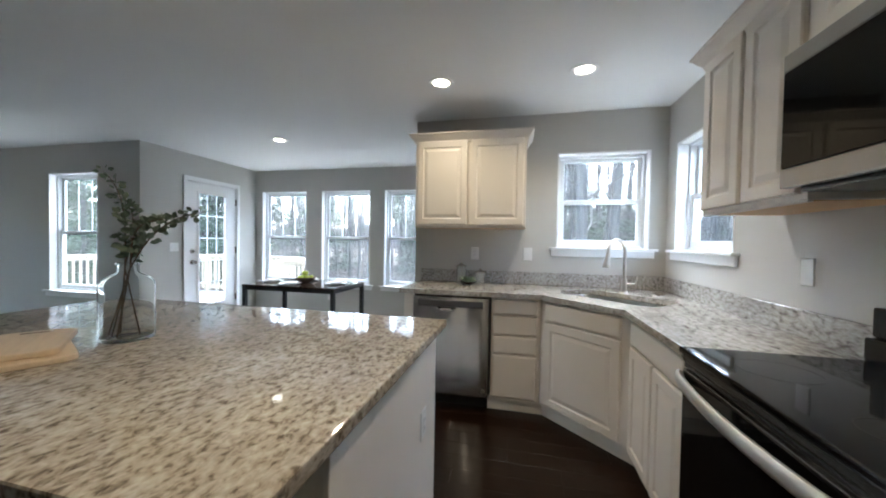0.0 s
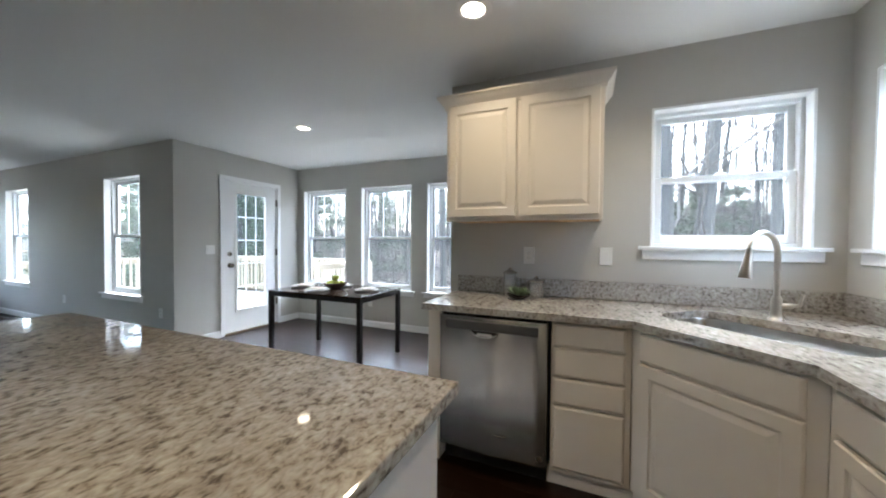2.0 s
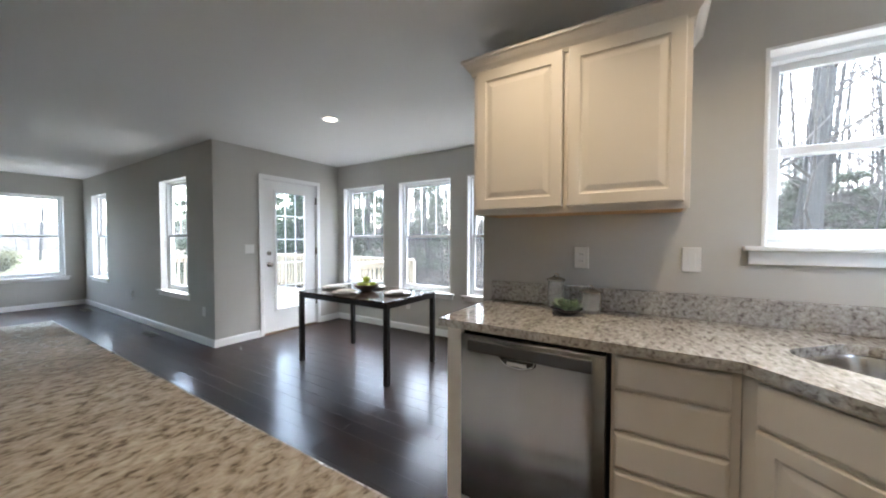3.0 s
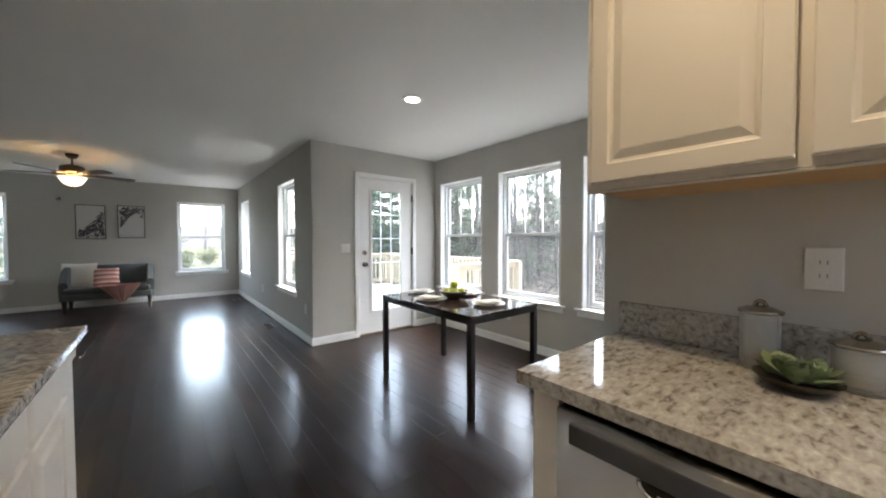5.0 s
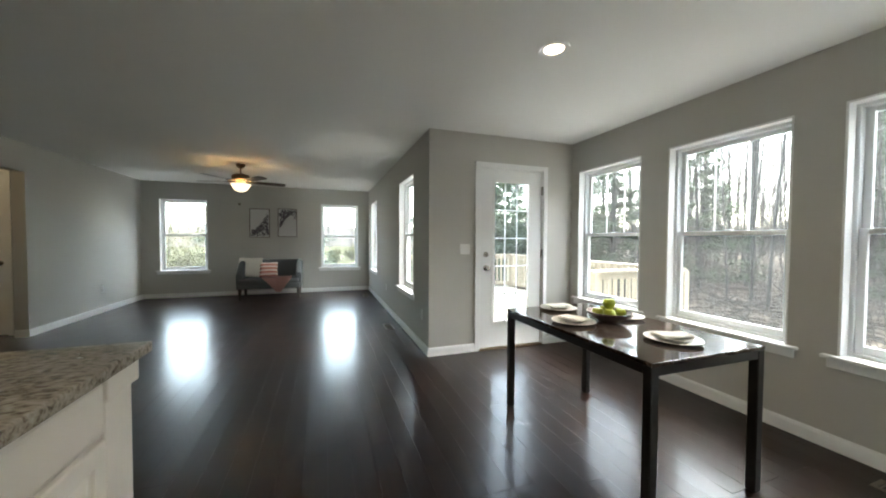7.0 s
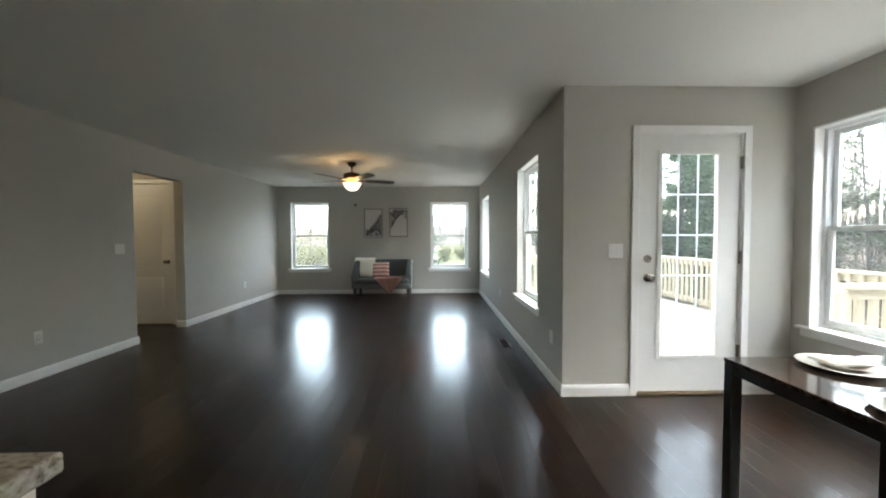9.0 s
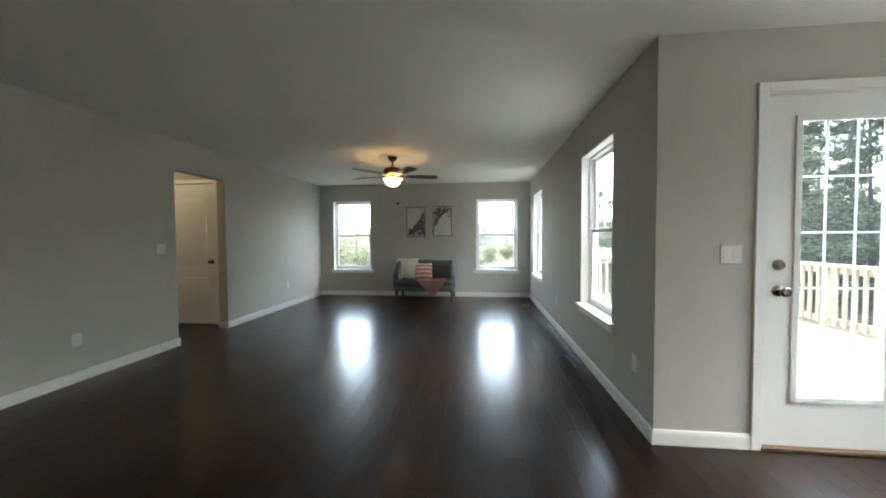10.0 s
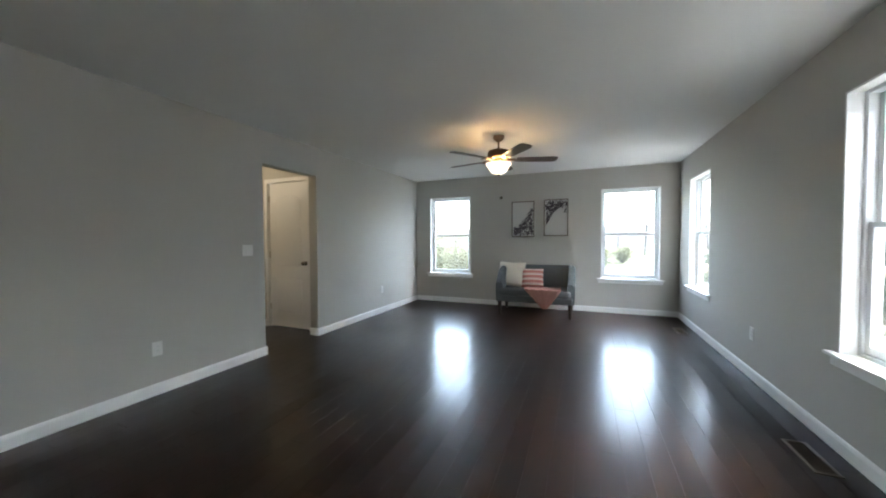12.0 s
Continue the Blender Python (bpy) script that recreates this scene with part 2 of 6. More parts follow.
gt, gm = gn.new("ShaderNodeBsdfTranslucent"), gn.new("ShaderNodeMixShader")
gt.inputs[0].default_value = (0.8, 0.82, 0.82, 1)
gn["Principled BSDF"].inputs["Base Color"].default_value = (0.8, 0.82, 0.82, 1)
gm.inputs[0].default_value = 0.55
gl.new(gn["Principled BSDF"].outputs[0], gm.inputs[1])
gl.new(gt.outputs[0], gm.inputs[2])
gl.new(gm.outputs[0], gn["Material Output"].inputs[0])
PANE = glass("window_glass", ior=1.08)
pn, pl = PANE.node_tree.nodes, PANE.node_tree.links
pt, pm = pn.new("ShaderNodeBsdfTranslucent"), pn.new("ShaderNodeMixShader")      # pale veil mixed in for the glare that hazes the view
pt.inputs[0].default_value = (0.8, 0.8, 0.78, 1)
pm.inputs[0].default_value = 0.014
pl.new(pn["Principled BSDF"].outputs[0], pm.inputs[1])
pl.new(pt.outputs[0], pm.inputs[2])
pl.new(pm.outputs[0], pn["Material Output"].inputs[0])
CLEAR = glass("clear_glass", (0.98, 0.99, 0.985), ior=1.05)
PLATE = mat("white_plastic_plate", (0.78, 0.77, 0.74), 0.4, vary=0.01)
TABLEB = mat("black_table_paint", (0.014, 0.013, 0.013), 0.35, vary=0.2, bump=0.05)
CERAMIC = mat("white_ceramic", (0.8, 0.79, 0.76), 0.12, vary=0.02)
LINEN = mat("white_linen", (0.82, 0.81, 0.78), 0.95, vary=0.05, scale=40, bump=0.4, bscale=500)
BOWL = mat("dark_turned_wood", (0.1, 0.062, 0.038), 0.45, vary=0.4, scale=8, stretch=(1, 1, 10))
APPLE = mat("green_apple_skin", (0.4, 0.46, 0.05), 0.28, vary=0.2, scale=12)
STEM = mat("brown_stem", (0.09, 0.06, 0.035), 0.8)
LEAF = mat("eucalyptus_leaf", (0.1, 0.13, 0.085), 0.65, vary=0.35, scale=15)
SUCC = mat("succulent_leaf", (0.19, 0.25, 0.14), 0.45, vary=0.4, scale=20, rand=0.5)
BOARD = mat("maple_board", (0.64, 0.5, 0.34), 0.55, vary=0.18, scale=3, stretch=(2, 22, 22), bump=0.1)
SLOT_SHADE = mat("slot_shade", (0.12, 0.065, 0.035), 0.5, vary=0.3, scale=3, stretch=(2, 22, 22))
SOFA = mat("charcoal_upholstery", (0.12, 0.135, 0.145), 0.95, vary=0.12, scale=30, bump=0.5, bscale=400)
SOFALEG = mat("dark_stained_leg", (0.02, 0.013, 0.01), 0.4, vary=0.3)
CREAM = mat("cream_knit", (0.78, 0.75, 0.68), 0.95, vary=0.08, scale=40, bump=0.8, bscale=160)
PINK = mat("dusty_pink_knit", (0.6, 0.33, 0.29), 0.95, vary=0.12, scale=40, bump=0.8, bscale=200)
STRIPE = bands("red_and_cream_stripes", [(0.45, 0.17, 0.15), (0.5, 0.22, 0.19), (0.74, 0.66, 0.58), (0.6, 0.4, 0.35)], 2, 4)
FRAMEW = mat("grey_brown_frame_wood", (0.14, 0.11, 0.09), 0.5, vary=0.3, scale=5, stretch=(1, 1, 15))
PAPER = mat("art_paper", (0.66, 0.65, 0.63), 0.6, vary=0.02)
INK = mat("plum_grey_ink", (0.1, 0.085, 0.1), 0.7, vary=0.5, scale=25)
BRONZE = mat("fan_bronze", (0.14, 0.1, 0.07), 0.35, 0.9, vary=0.1)
BLADE = mat("walnut_fan_blade", (0.06, 0.035, 0.022), 0.4, vary=0.3, scale=3, stretch=(2, 20, 20))
BOWLGL = emitter("lit_frosted_glass", (1.0, 0.78, 0.5), 0.1)
LENS = emitter("lit_downlight_lens", (1.0, 0.86, 0.68), 0.5)
VENTB = mat("brown_floor_register", (0.085, 0.064, 0.045), 0.4, 0.4, vary=0.2)
DECK = mat("pale_pine_decking", (0.22, 0.2, 0.165), 0.8, vary=0.12, scale=3, stretch=(2, 14, 14), rand=0.08)
RAIL = mat("pale_pine_rail", (0.37, 0.32, 0.235), 0.8, vary=0.12, scale=3, stretch=(10, 10, 2), rand=0.06)
BARK = mat("grey_bark", (0.047, 0.044, 0.041), 0.95, vary=0.4, scale=5, bump=0.8, bscale=30, rand=0.3, stretch=(3, 3, 0.6))
TWIG = mat("grey_brown_twig", (0.062, 0.054, 0.047), 0.95, vary=0.3, scale=3, rand=0.25)
PINE = mat("evergreen_needles", (0.045, 0.064, 0.038), 0.8, vary=0.35, scale=3, rand=0.25)


def thin(m, colour, share):
    """Lets part of the light through, as leaves do."""
    n, l = m.node_tree.nodes, m.node_tree.links
    t, x = n.new("ShaderNodeBsdfTranslucent"), n.new("ShaderNodeMixShader")
    t.inputs[0].default_value = (*colour, 1)
    x.inputs[0].default_value = share
    l.new(n["Principled BSDF"].outputs[0], x.inputs[1])
    l.new(t.outputs[0], x.inputs[2])
    l.new(x.outputs[0], n["Material Output"].inputs[0])


thin(PINE, (0.065, 0.095, 0.05), 0.35)
SHRUB = mat("yellow_green_shrub", (0.075, 0.073, 0.028), 0.8, vary=0.4, scale=5, rand=0.25)
thin(SHRUB, (0.1, 0.1, 0.035), 0.3)
# distance haze is mixed into this pale colour
FARW = mat("far_woods", (0.17, 0.148, 0.132), 1.0, vary=0.55, scale=0.7, stretch=(3, 3, 0.35))
SIDING = mat("pale_siding", (0.6, 0.6, 0.58), 0.7, vary=0.04, scale=3)
GROUND = ground_mat()

# ---- building helpers ----


def mesh_of(bm, name, material, smooth=False):
    bmesh.ops.recalc_face_normals(bm, faces=bm.faces)
    me = bpy.data.meshes.new(name)
    bm.to_mesh(me)
    bm.free()
    if smooth:
        me.polygons.foreach_set("use_smooth", [True] * len(me.polygons))
        me.set_sharp_from_angle(angle=radians(40))
    for m in (material if isinstance(material, (list, tuple)) else [material]):
        me.materials.append(m)
    return me


def part(name, bm, material, parent, label="", smooth=False):
    ob = new(name, mesh_of(bm, name, material, smooth))
    ob.parent = parent
    return tagged(ob, label)


def thing(name, at=(0, 0, 0), turn=0.0, label="", category="", group="", kind=""):
    ob = new(name)
    ob.empty_display_size = 0.1
    ob.matrix_basis = pose(*at, 0, 0, turn)
    return tagged(ob, label, category, group, kind)


def box(bm, x0, y0, z0, x1, y1, z1, b=0.0, seg=1):
    m = Matrix.LocRotScale(((x0 + x1) / 2, (y0 + y1) / 2, (z0 + z1) / 2), None, (abs(x1 - x0), abs(y1 - y0), abs(z1 - z0)))
    vs = bmesh.ops.create_cube(bm, size=1, matrix=m)["verts"]
    if b:
        es = list({e for v in vs for e in v.link_edges})
        bmesh.ops.bevel(bm, geom=es, offset=b, segments=seg, affect='EDGES', profile=0.6)
    return bm


def boxes(items, b=0.0, seg=1):
    bm = bmesh.new()
    for i in items:
        box(bm, *i, b=b, seg=seg)
    return bm


def lathe(profile, seg=24, at=(0, 0, 0), bm=None):
    """Turns (radius, height) pairs round z."""
    bm = bm or bmesh.new()
    rings = []
    for r, z in profile:
        if r < 1e-5:
            rings.append([bm.verts.new((at[0], at[1], at[2] + z))])
        else:
            rings.append([bm.verts.new((at[0] + r * math.cos(a), at[1] + r * math.sin(a), at[2] + z)) for a in (2 * math.pi * i / seg for i in range(seg))])
    for p, q in zip(rings, rings[1:]):
        for i in range(seg):
            j = (i + 1) % seg
            if len(p) == 1 and len(q) == 1:
                continue
            if len(p) == 1:
                bm.faces.new((p[0], q[j], q[i]))
            elif len(q) == 1:
                bm.faces.new((p[i], p[j], q[0]))
            else:
                bm.faces.new((p[i], p[j], q[j], q[i]))
    return bm


def tube(pts, radii, seg=8, bm=None, cap=True):
    bm = bm or bmesh.new()
    pts = [Vector(p) for p in pts]
    if not isinstance(radii, (list, tuple)):
        radii = [radii] * len(pts)
    rings, up = [], Vector((0.13, 0.31, 0.94))
    for i, p in enumerate(pts):
        d = (pts[min(i + 1, len(pts) - 1)] - pts[max(i - 1, 0)]).normalized()
        s = d.cross(up)
        s = s.normalized() if s.length > 1e-3 else Vector((1, 0, 0))
        w = s.cross(d).normalized()
        rings.append([bm.verts.new(p + radii[i] * (math.cos(a) * s + math.sin(a) * w)) for a in (2 * math.pi * k / seg for k in range(seg))])
    for p, q in zip(rings, rings[1:]):
        for i in range(seg):
            j = (i + 1) % seg
            bm.faces.new((p[i], p[j], q[j], q[i]))
    if cap:
        bm.faces.new(rings[0][::-1])
        bm.faces.new(rings[-1])
    return bm


def prism(poly, z0, z1, bm=None, b=0.0):
    """A flat slab over a plan outline."""
    bm = bm or bmesh.new()
    lo = [bm.verts.new((x, y, z0)) for x, y in poly]
    hi = [bm.verts.new((x, y, z1)) for x, y in poly]
    fs = [bm.faces.new(lo[::-1]), bm.faces.new(hi)]
    for i in range(len(poly)):
        j = (i + 1) % len(poly)
        fs.append(bm.faces.new((lo[i], lo[j], hi[j], hi[i])))
    bmesh.ops.recalc_face_normals(bm, faces=fs)
    if b:
        es = [e for e in bm.edges if abs(e.verts[0].co.z - e.verts[1].co.z) < 1e-6]
        bmesh.ops.bevel(bm, geom=es, offset=b, segments=2, affect='EDGES', profile=0.6)
    return bm


def rings_panel(x0, z0, x1, z1, steps, bm=None, back=0.02):
    """A panel facing -y whose face steps in: (inset, depth) pairs, depth measured towards -y."""
    bm = bm or bmesh.new()
    loops = []
    for ins, d in [(0, -back)] + steps:
        loops.append([bm.verts.new(c) for c in ((x0 + ins, -d, z0 + ins), (x1 - ins, -d, z0 + ins), (x1 - ins, -d, z1 - ins), (x0 + ins, -d, z1 - ins))])
    bm.faces.new(loops[0])
    for p, q in zip(loops, loops[1:]):
        for i in range(4):
            j = (i + 1) % 4
            bm.faces.new((p[i], p[j], q[j], q[i]))
    bm.faces.new(loops[-1][::-1])
    return bm


def door_panel(x0, z0, x1, z1, y=0.0):
    """Raised-panel cabinet door, facing -y, its back at y."""
    f = 0.055 if min(x1 - x0, z1 - z0) > 0.2 else 0.03
    bm = rings_panel(x0, z0, x1, z1, [(0.0, 0.014), (0.004, 0.019), (f - 0.004, 0.019), (f, 0.012), (f + 0.008, 0.01), (f + 0.03, 0.017), (f + 0.034, 0.018)], back=0.0)
    bmesh.ops.translate(bm, vec=(0, y, 0), verts=bm.verts)
    return bm


def slab_panel(x0, z0, x1, z1, y=0.0):
    """Plain drawer front with an eased edge, facing -y."""
    bm = rings_panel(x0, z0, x1, z1, [(0.0, 0.011), (0.004, 0.016), (0.012, 0.019)], back=0.0)
    bmesh.ops.translate(bm, vec=(0, y, 0), verts=bm.verts)
    return bm


def wall(name, axis, plane, thick, a0, a1, z0, z1, holes=(), material=None, label="", other=None):
    """A wall along x or y with openings through it: (from, to, low, high)."""
    cuts = sorted({a0, a1, *[h[0] for h in holes], *[h[1] for h in holes]})
    bm = bmesh.new()
    for u, v in zip(cuts, cuts[1:]):
        spans, z = [], z0
        for h in sorted((h for h in holes if h[0] <= u + 1e-6 and h[1] >= v - 1e-6), key=lambda h: h[2]):
            spans.append((z, h[2]))
            z = h[3]
        spans.append((z, z1))
        for lo, hi in spans:
            if hi - lo > 1e-4:
                if axis == "x":
                    box(bm, u, plane, lo, v, plane + thick, hi)
                else:
                    box(bm, plane, u, lo, plane + thick, v, hi)
    bmesh.ops.remove_doubles(bm, verts=bm.verts, dist=1e-5)
    ob = new(name, mesh_of(bm, name, material or WALL))
    return tagged(ob, label or "painted warm grey drywall, smooth and plain", "wall", kind="structure")


# ---- structure ----
WIN_Z = (0.56, 2.085)
KW_Z = (1.24, 2.09)
NOOK_WINS = [(-4.235, -3.375), (-3.1, -2.235), (-2.0, -1.135)]
WEST_WINS = [(-1.03, -0.165), (2.145, 3.015)]
NORTH_WINS = [(-9.01, -8.15), (-5.885, -5.03)]
KN_WIN, KE_WIN = (0.41, 1.155), (2.33, 3.105)
DOOR_Y = (3.855, 4.703)
OPEN_X = (-6.66, -5.855)
HALL = (-6.8, -5.3, -3.2)

wall("wall_north_living", "x", YN, T, XW - T, XD, -0.3, H, [(*w, *WIN_Z) for w in NORTH_WINS])
wall("wall_nook_west", "y", XD - T, T, YN + T, YK + T, -0.3, H, [(*DOOR_Y, -0.004, 2.085)])
wall("wall_nook_north", "x", YK, T, XD, XK + T, -0.3, H, [(*w, *WIN_Z) for w in NOOK_WINS])
wall("wall_nook_east", "y", XK, T, YN, YK, -0.3, H)
wall("wall_north_kitchen", "x", YN, T, XK + T, XE + T, -0.3, H, [(*KN_WIN, *KW_Z)])
wall("wall_east", "y", XE, T, YS - T, YN, -0.3, H, [(*KE_WIN, *KW_Z)])
wall("wall_west", "y", XW - T, T, YS - T, YN, -0.3, H, [(*w, *WIN_Z) for w in WEST_WINS])
wall("wall_south", "x", YS - 0.13, 0.13, XW, XE, -0.3, H, [(*OPEN_X, -0.006, 2.083)])
wall("wall_hall_west", "y", HALL[0] - 0.12, 0.12, HALL[2], YS - 0.13, 0, H, [(-2.36, -1.6, 0.0, 2.08)])
wall("wall_closet", "y", HALL[0] - 0.3, 0.12, HALL[2], YS - 0.13, -0.3, H)
wall("wall_hall_east", "y", HALL[1], 0.12, HALL[2], YS - 0.13, 0, H)
wall("wall_hall_south", "x", HALL[2] - 0.12, 0.12, HALL[0] - 0.12, HALL[1] + 0.12, 0, H)

ceil = boxes([(XW - T, YS - T, H, XE + T, YN + T, H + 0.2), (XD - T, YN + T, H, XK + T, YK + T, H + 0.2), (HALL[0] - 0.12, HALL[2] - 0.12, H, HALL[1] + 0.12, YS - T, H + 0.2)])
tagged(new("ceiling", mesh_of(ceil, "ceiling", CEIL)), "flat matt off-white painted drywall ceiling", "ceiling", kind="structure")
fl = boxes([(XW, YS - 0.13, -0.2, XE, YN, -0.008), (XD, YN, -0.2, XK, YK, -0.008), (HALL[0] - 0.12, HALL[2], -0.2, HALL[1], YS - 0.13, -0.008)])
floor = tagged(new("floor", mesh_of(fl, "floor", SUB)), "dark espresso hardwood plank floor with a satin sheen", "floor", kind="structure")


def baseboard(x0, y0, x1, y1, nx, ny):
    """A skirting run with a rounded top, proud of the wall towards (nx, ny)."""
    bm, prof = bmesh.new(), [(0, 0), (0.014, 0), (0.014, 0.07), (0.01, 0.085), (0.004, 0.092), (0, 0.092)]
    a = [bm.verts.new((x0 + nx * d, y0 + ny * d, z)) for d, z in prof]
    b = [bm.verts.new((x1 + nx * d, y1 + ny * d, z)) for d, z in prof]
    bm.faces.new(a)
    bm.faces.new(b[::-1])
    for i in range(len(prof)):
        j = (i + 1) % len(prof)
        bm.faces.new((a[i], a[j], b[j], b[i]))
    tagged(new("baseboard", mesh_of(bm, "baseboard", TRIM)), "white painted wooden baseboard along the wall", "baseboard", kind="structure")


baseboard(XW, YN, XD + 0.014, YN, 0, -1)
baseboard(XD, YN, XD, DOOR_Y[0] - 0.04, 1, 0)
baseboard(XD, DOOR_Y[1] + 0.04, XD, YK, 1, 0)
baseboard(XD, YK, XK, YK, 0, -1)
baseboard(XK, YN, XK, YK, -1, 0)
baseboard(XW, YS, XW, YN, 1, 0)
baseboard(XW, YS, OPEN_X[0] + 0.014, YS, 0, 1)
baseboard(OPEN_X[1] - 0.014, YS, XE, YS, 0, 1)
baseboard(OPEN_X[0], YS, OPEN_X[0], YS - 0.13, 1, 0)
baseboard(OPEN_X[1], YS, OPEN_X[1], YS - 0.13, -1, 0)
baseboard(HALL[0], YS - 0.13, HALL[0], -1.545, 1, 0)
baseboard(HALL[0], -2.415, HALL[0], HALL[2], 1, 0)
baseboard(HALL[0], HALL[2], HALL[1], HALL[2], 0, 1)
baseboard(HALL[1], HALL[2], HALL[1], YS - 0.13, -1, 0)


def window(name, x, y, turn, w, z0, z1, grilles, label):
    """A double-hung window in its opening: local x along the wall, y outwards from the inner face."""
    root = thing(name, (x, y, 0), turn, label, "window", kind="structure")
    h, j = w / 2, 0.014
    f0, f1 = 0.075, T
    part("window_jamb", boxes([(-h, -0.003, z0, -h + j, f0, z1), (h - j, -0.003, z0, h, f0, z1), (-h + j, -0.003, z1 - j, h - j, f0, z1)], 0.002), TRIM, root)
    part("window_sill", boxes([(-h - 0.06, -0.045, z0 - 0.004, h + 0.06, -0.001, z0 + 0.016), (-h + j, -0.0015, z0, h - j, f0, z0 + 0.016)], 0.004, 2), TRIM, root)
    part("apron", boxes([(-h - 0.04, -0.018, z0 - 0.062, h + 0.04, -0.001, z0 - 0.0045)], 0.003), TRIM, root)
    fw, zb = 0.034, z0 + 0.016
    part("window_frame", boxes([(-h, f0 + 0.001, z0, -h + fw, f1, z1), (h - fw, f0 + 0.001, z0, h, f1, z1), (-h + fw, f0 + 0.001, z1 - fw, h - fw, f1, z1), (-h + fw, f0 + 0.001, z0, h - fw, f1, zb + 0.02)], 0.003), VINYL, root)
    mid = (zb + z1) / 2 - 0.01
    a, s = h - fw - 0.001, 0.036
    for nm, lo, hi, ya in (("upper_sash", mid - 0.014, z1 - fw - 0.001, 0.122), ("lower_sash", zb + 0.021, mid + 0.02, 0.09)):
        b = s + 0.012 if nm == "lower_sash" else s - 0.006
        sash = part(nm, boxes([(-a, ya, lo, -a + s, ya + 0.028, hi), (a - s, ya, lo, a, ya + 0.028, hi), (-a + s, ya, hi - s + 0.004, a - s, ya + 0.028, hi), (-a + s, ya, lo, a - s, ya + 0.028, lo + b)], 0.003), VINYL, root)
        pane = part("pane", boxes([(-a + s - 0.004, ya + 0.012, lo + b - 0.004, a - s + 0.004, ya + 0.016, hi - s + 0.008)]), PANE, sash)
        pane.visible_shadow = False
        if nm == "upper_sash" and grilles:
            for k in (-1, 1):
                cx = k * (a - s) / 3
                part("muntin", boxes([(cx - 0.006, ya + 0.008, lo + b, cx + 0.006, ya + 0.0115, hi - s + 0.004)]), GRILLE, sash)
    part("sash_lock", boxes([(-0.03, 0.098, mid + 0.0205, 0.03, 0.117, mid + 0.032)], 0.004), VINYL, root)
    return root


W3 = "white vinyl double-hung window with three-over-one grilles"
for i, (a, b) in enumerate(NOOK_WINS):
    window("window_%d" % (i + 1), (a + b) / 2, YK, 0, b - a, *WIN_Z, True, W3 + " in the breakfast nook")
for i, (a, b) in enumerate(NORTH_WINS):
    window("window_%d" % (i + 4), (a + b) / 2, YN, 0, b - a, *WIN_Z, True, W3 + " beside the deck")
for i, (a, b) in enumerate(WEST_WINS):
    window("window_%d" % (i + 6), XW, (a + b) / 2, 90, b - a, *WIN_Z, False, "white vinyl double-hung living room window, brightly lit")
window("window_8", (KN_WIN[0] + KN_WIN[1]) / 2, YN, 0, KN_WIN[1] - KN_WIN[0], *KW_Z, False, "white vinyl double-hung kitchen window over the sink")
window("window_9", XE, (KE_WIN[0] + KE_WIN[1]) / 2, -90, KE_WIN[1] - KE_WIN[0], *KW_Z, False, "white vinyl double-hung kitchen window near the corner")


def casing(root, h, top, w=0.055):
    bm = boxes([(-h - w, -0.018, 0, -h, -0.001, top + w), (h, -0.018, 0, h + w, -0.001, top + w), (-h, -0.018, top, h, -0.001, top + w)], 0.004, 2)
    part("casing", bm, TRIM, root)


def knob(root, x, z, metal, bolt=False):
    """Rosette and round knob at (x, z) on a face at y 0, and a deadbolt above it."""
    bm = lathe([(0, 0), (0.032, 0), (0.032, 0.006), (0.026, 0.011), (0.012, 0.014), (0.011, 0.034), (0.02, 0.04), (0.028, 0.05), (0.0285, 0.06), (0.022, 0.068), (0, 0.071)], 24)
    bmesh.ops.rotate(bm, matrix=Matrix.Rotation(radians(90), 3, 'X'), verts=bm.verts)
    bmesh.ops.translate(bm, vec=(x, 0, z), verts=bm.verts)
    part("door_handle", bm, metal, root, "round satin metal knob", True)
    if bolt:
        bm = lathe([(0, 0.03), (0.018, 0.03), (0.022, 0.02), (0.03, 0.01), (0.031, 0)], 20)
        bmesh.ops.rotate(bm, matrix=Matrix.Rotation(radians(90), 3, 'X'), verts=bm.verts)
        bmesh.ops.translate(bm, vec=(x, 0, z + 0.152), verts=bm.verts)
        part("deadbolt", bm, metal, root, "round satin metal deadbolt", True)


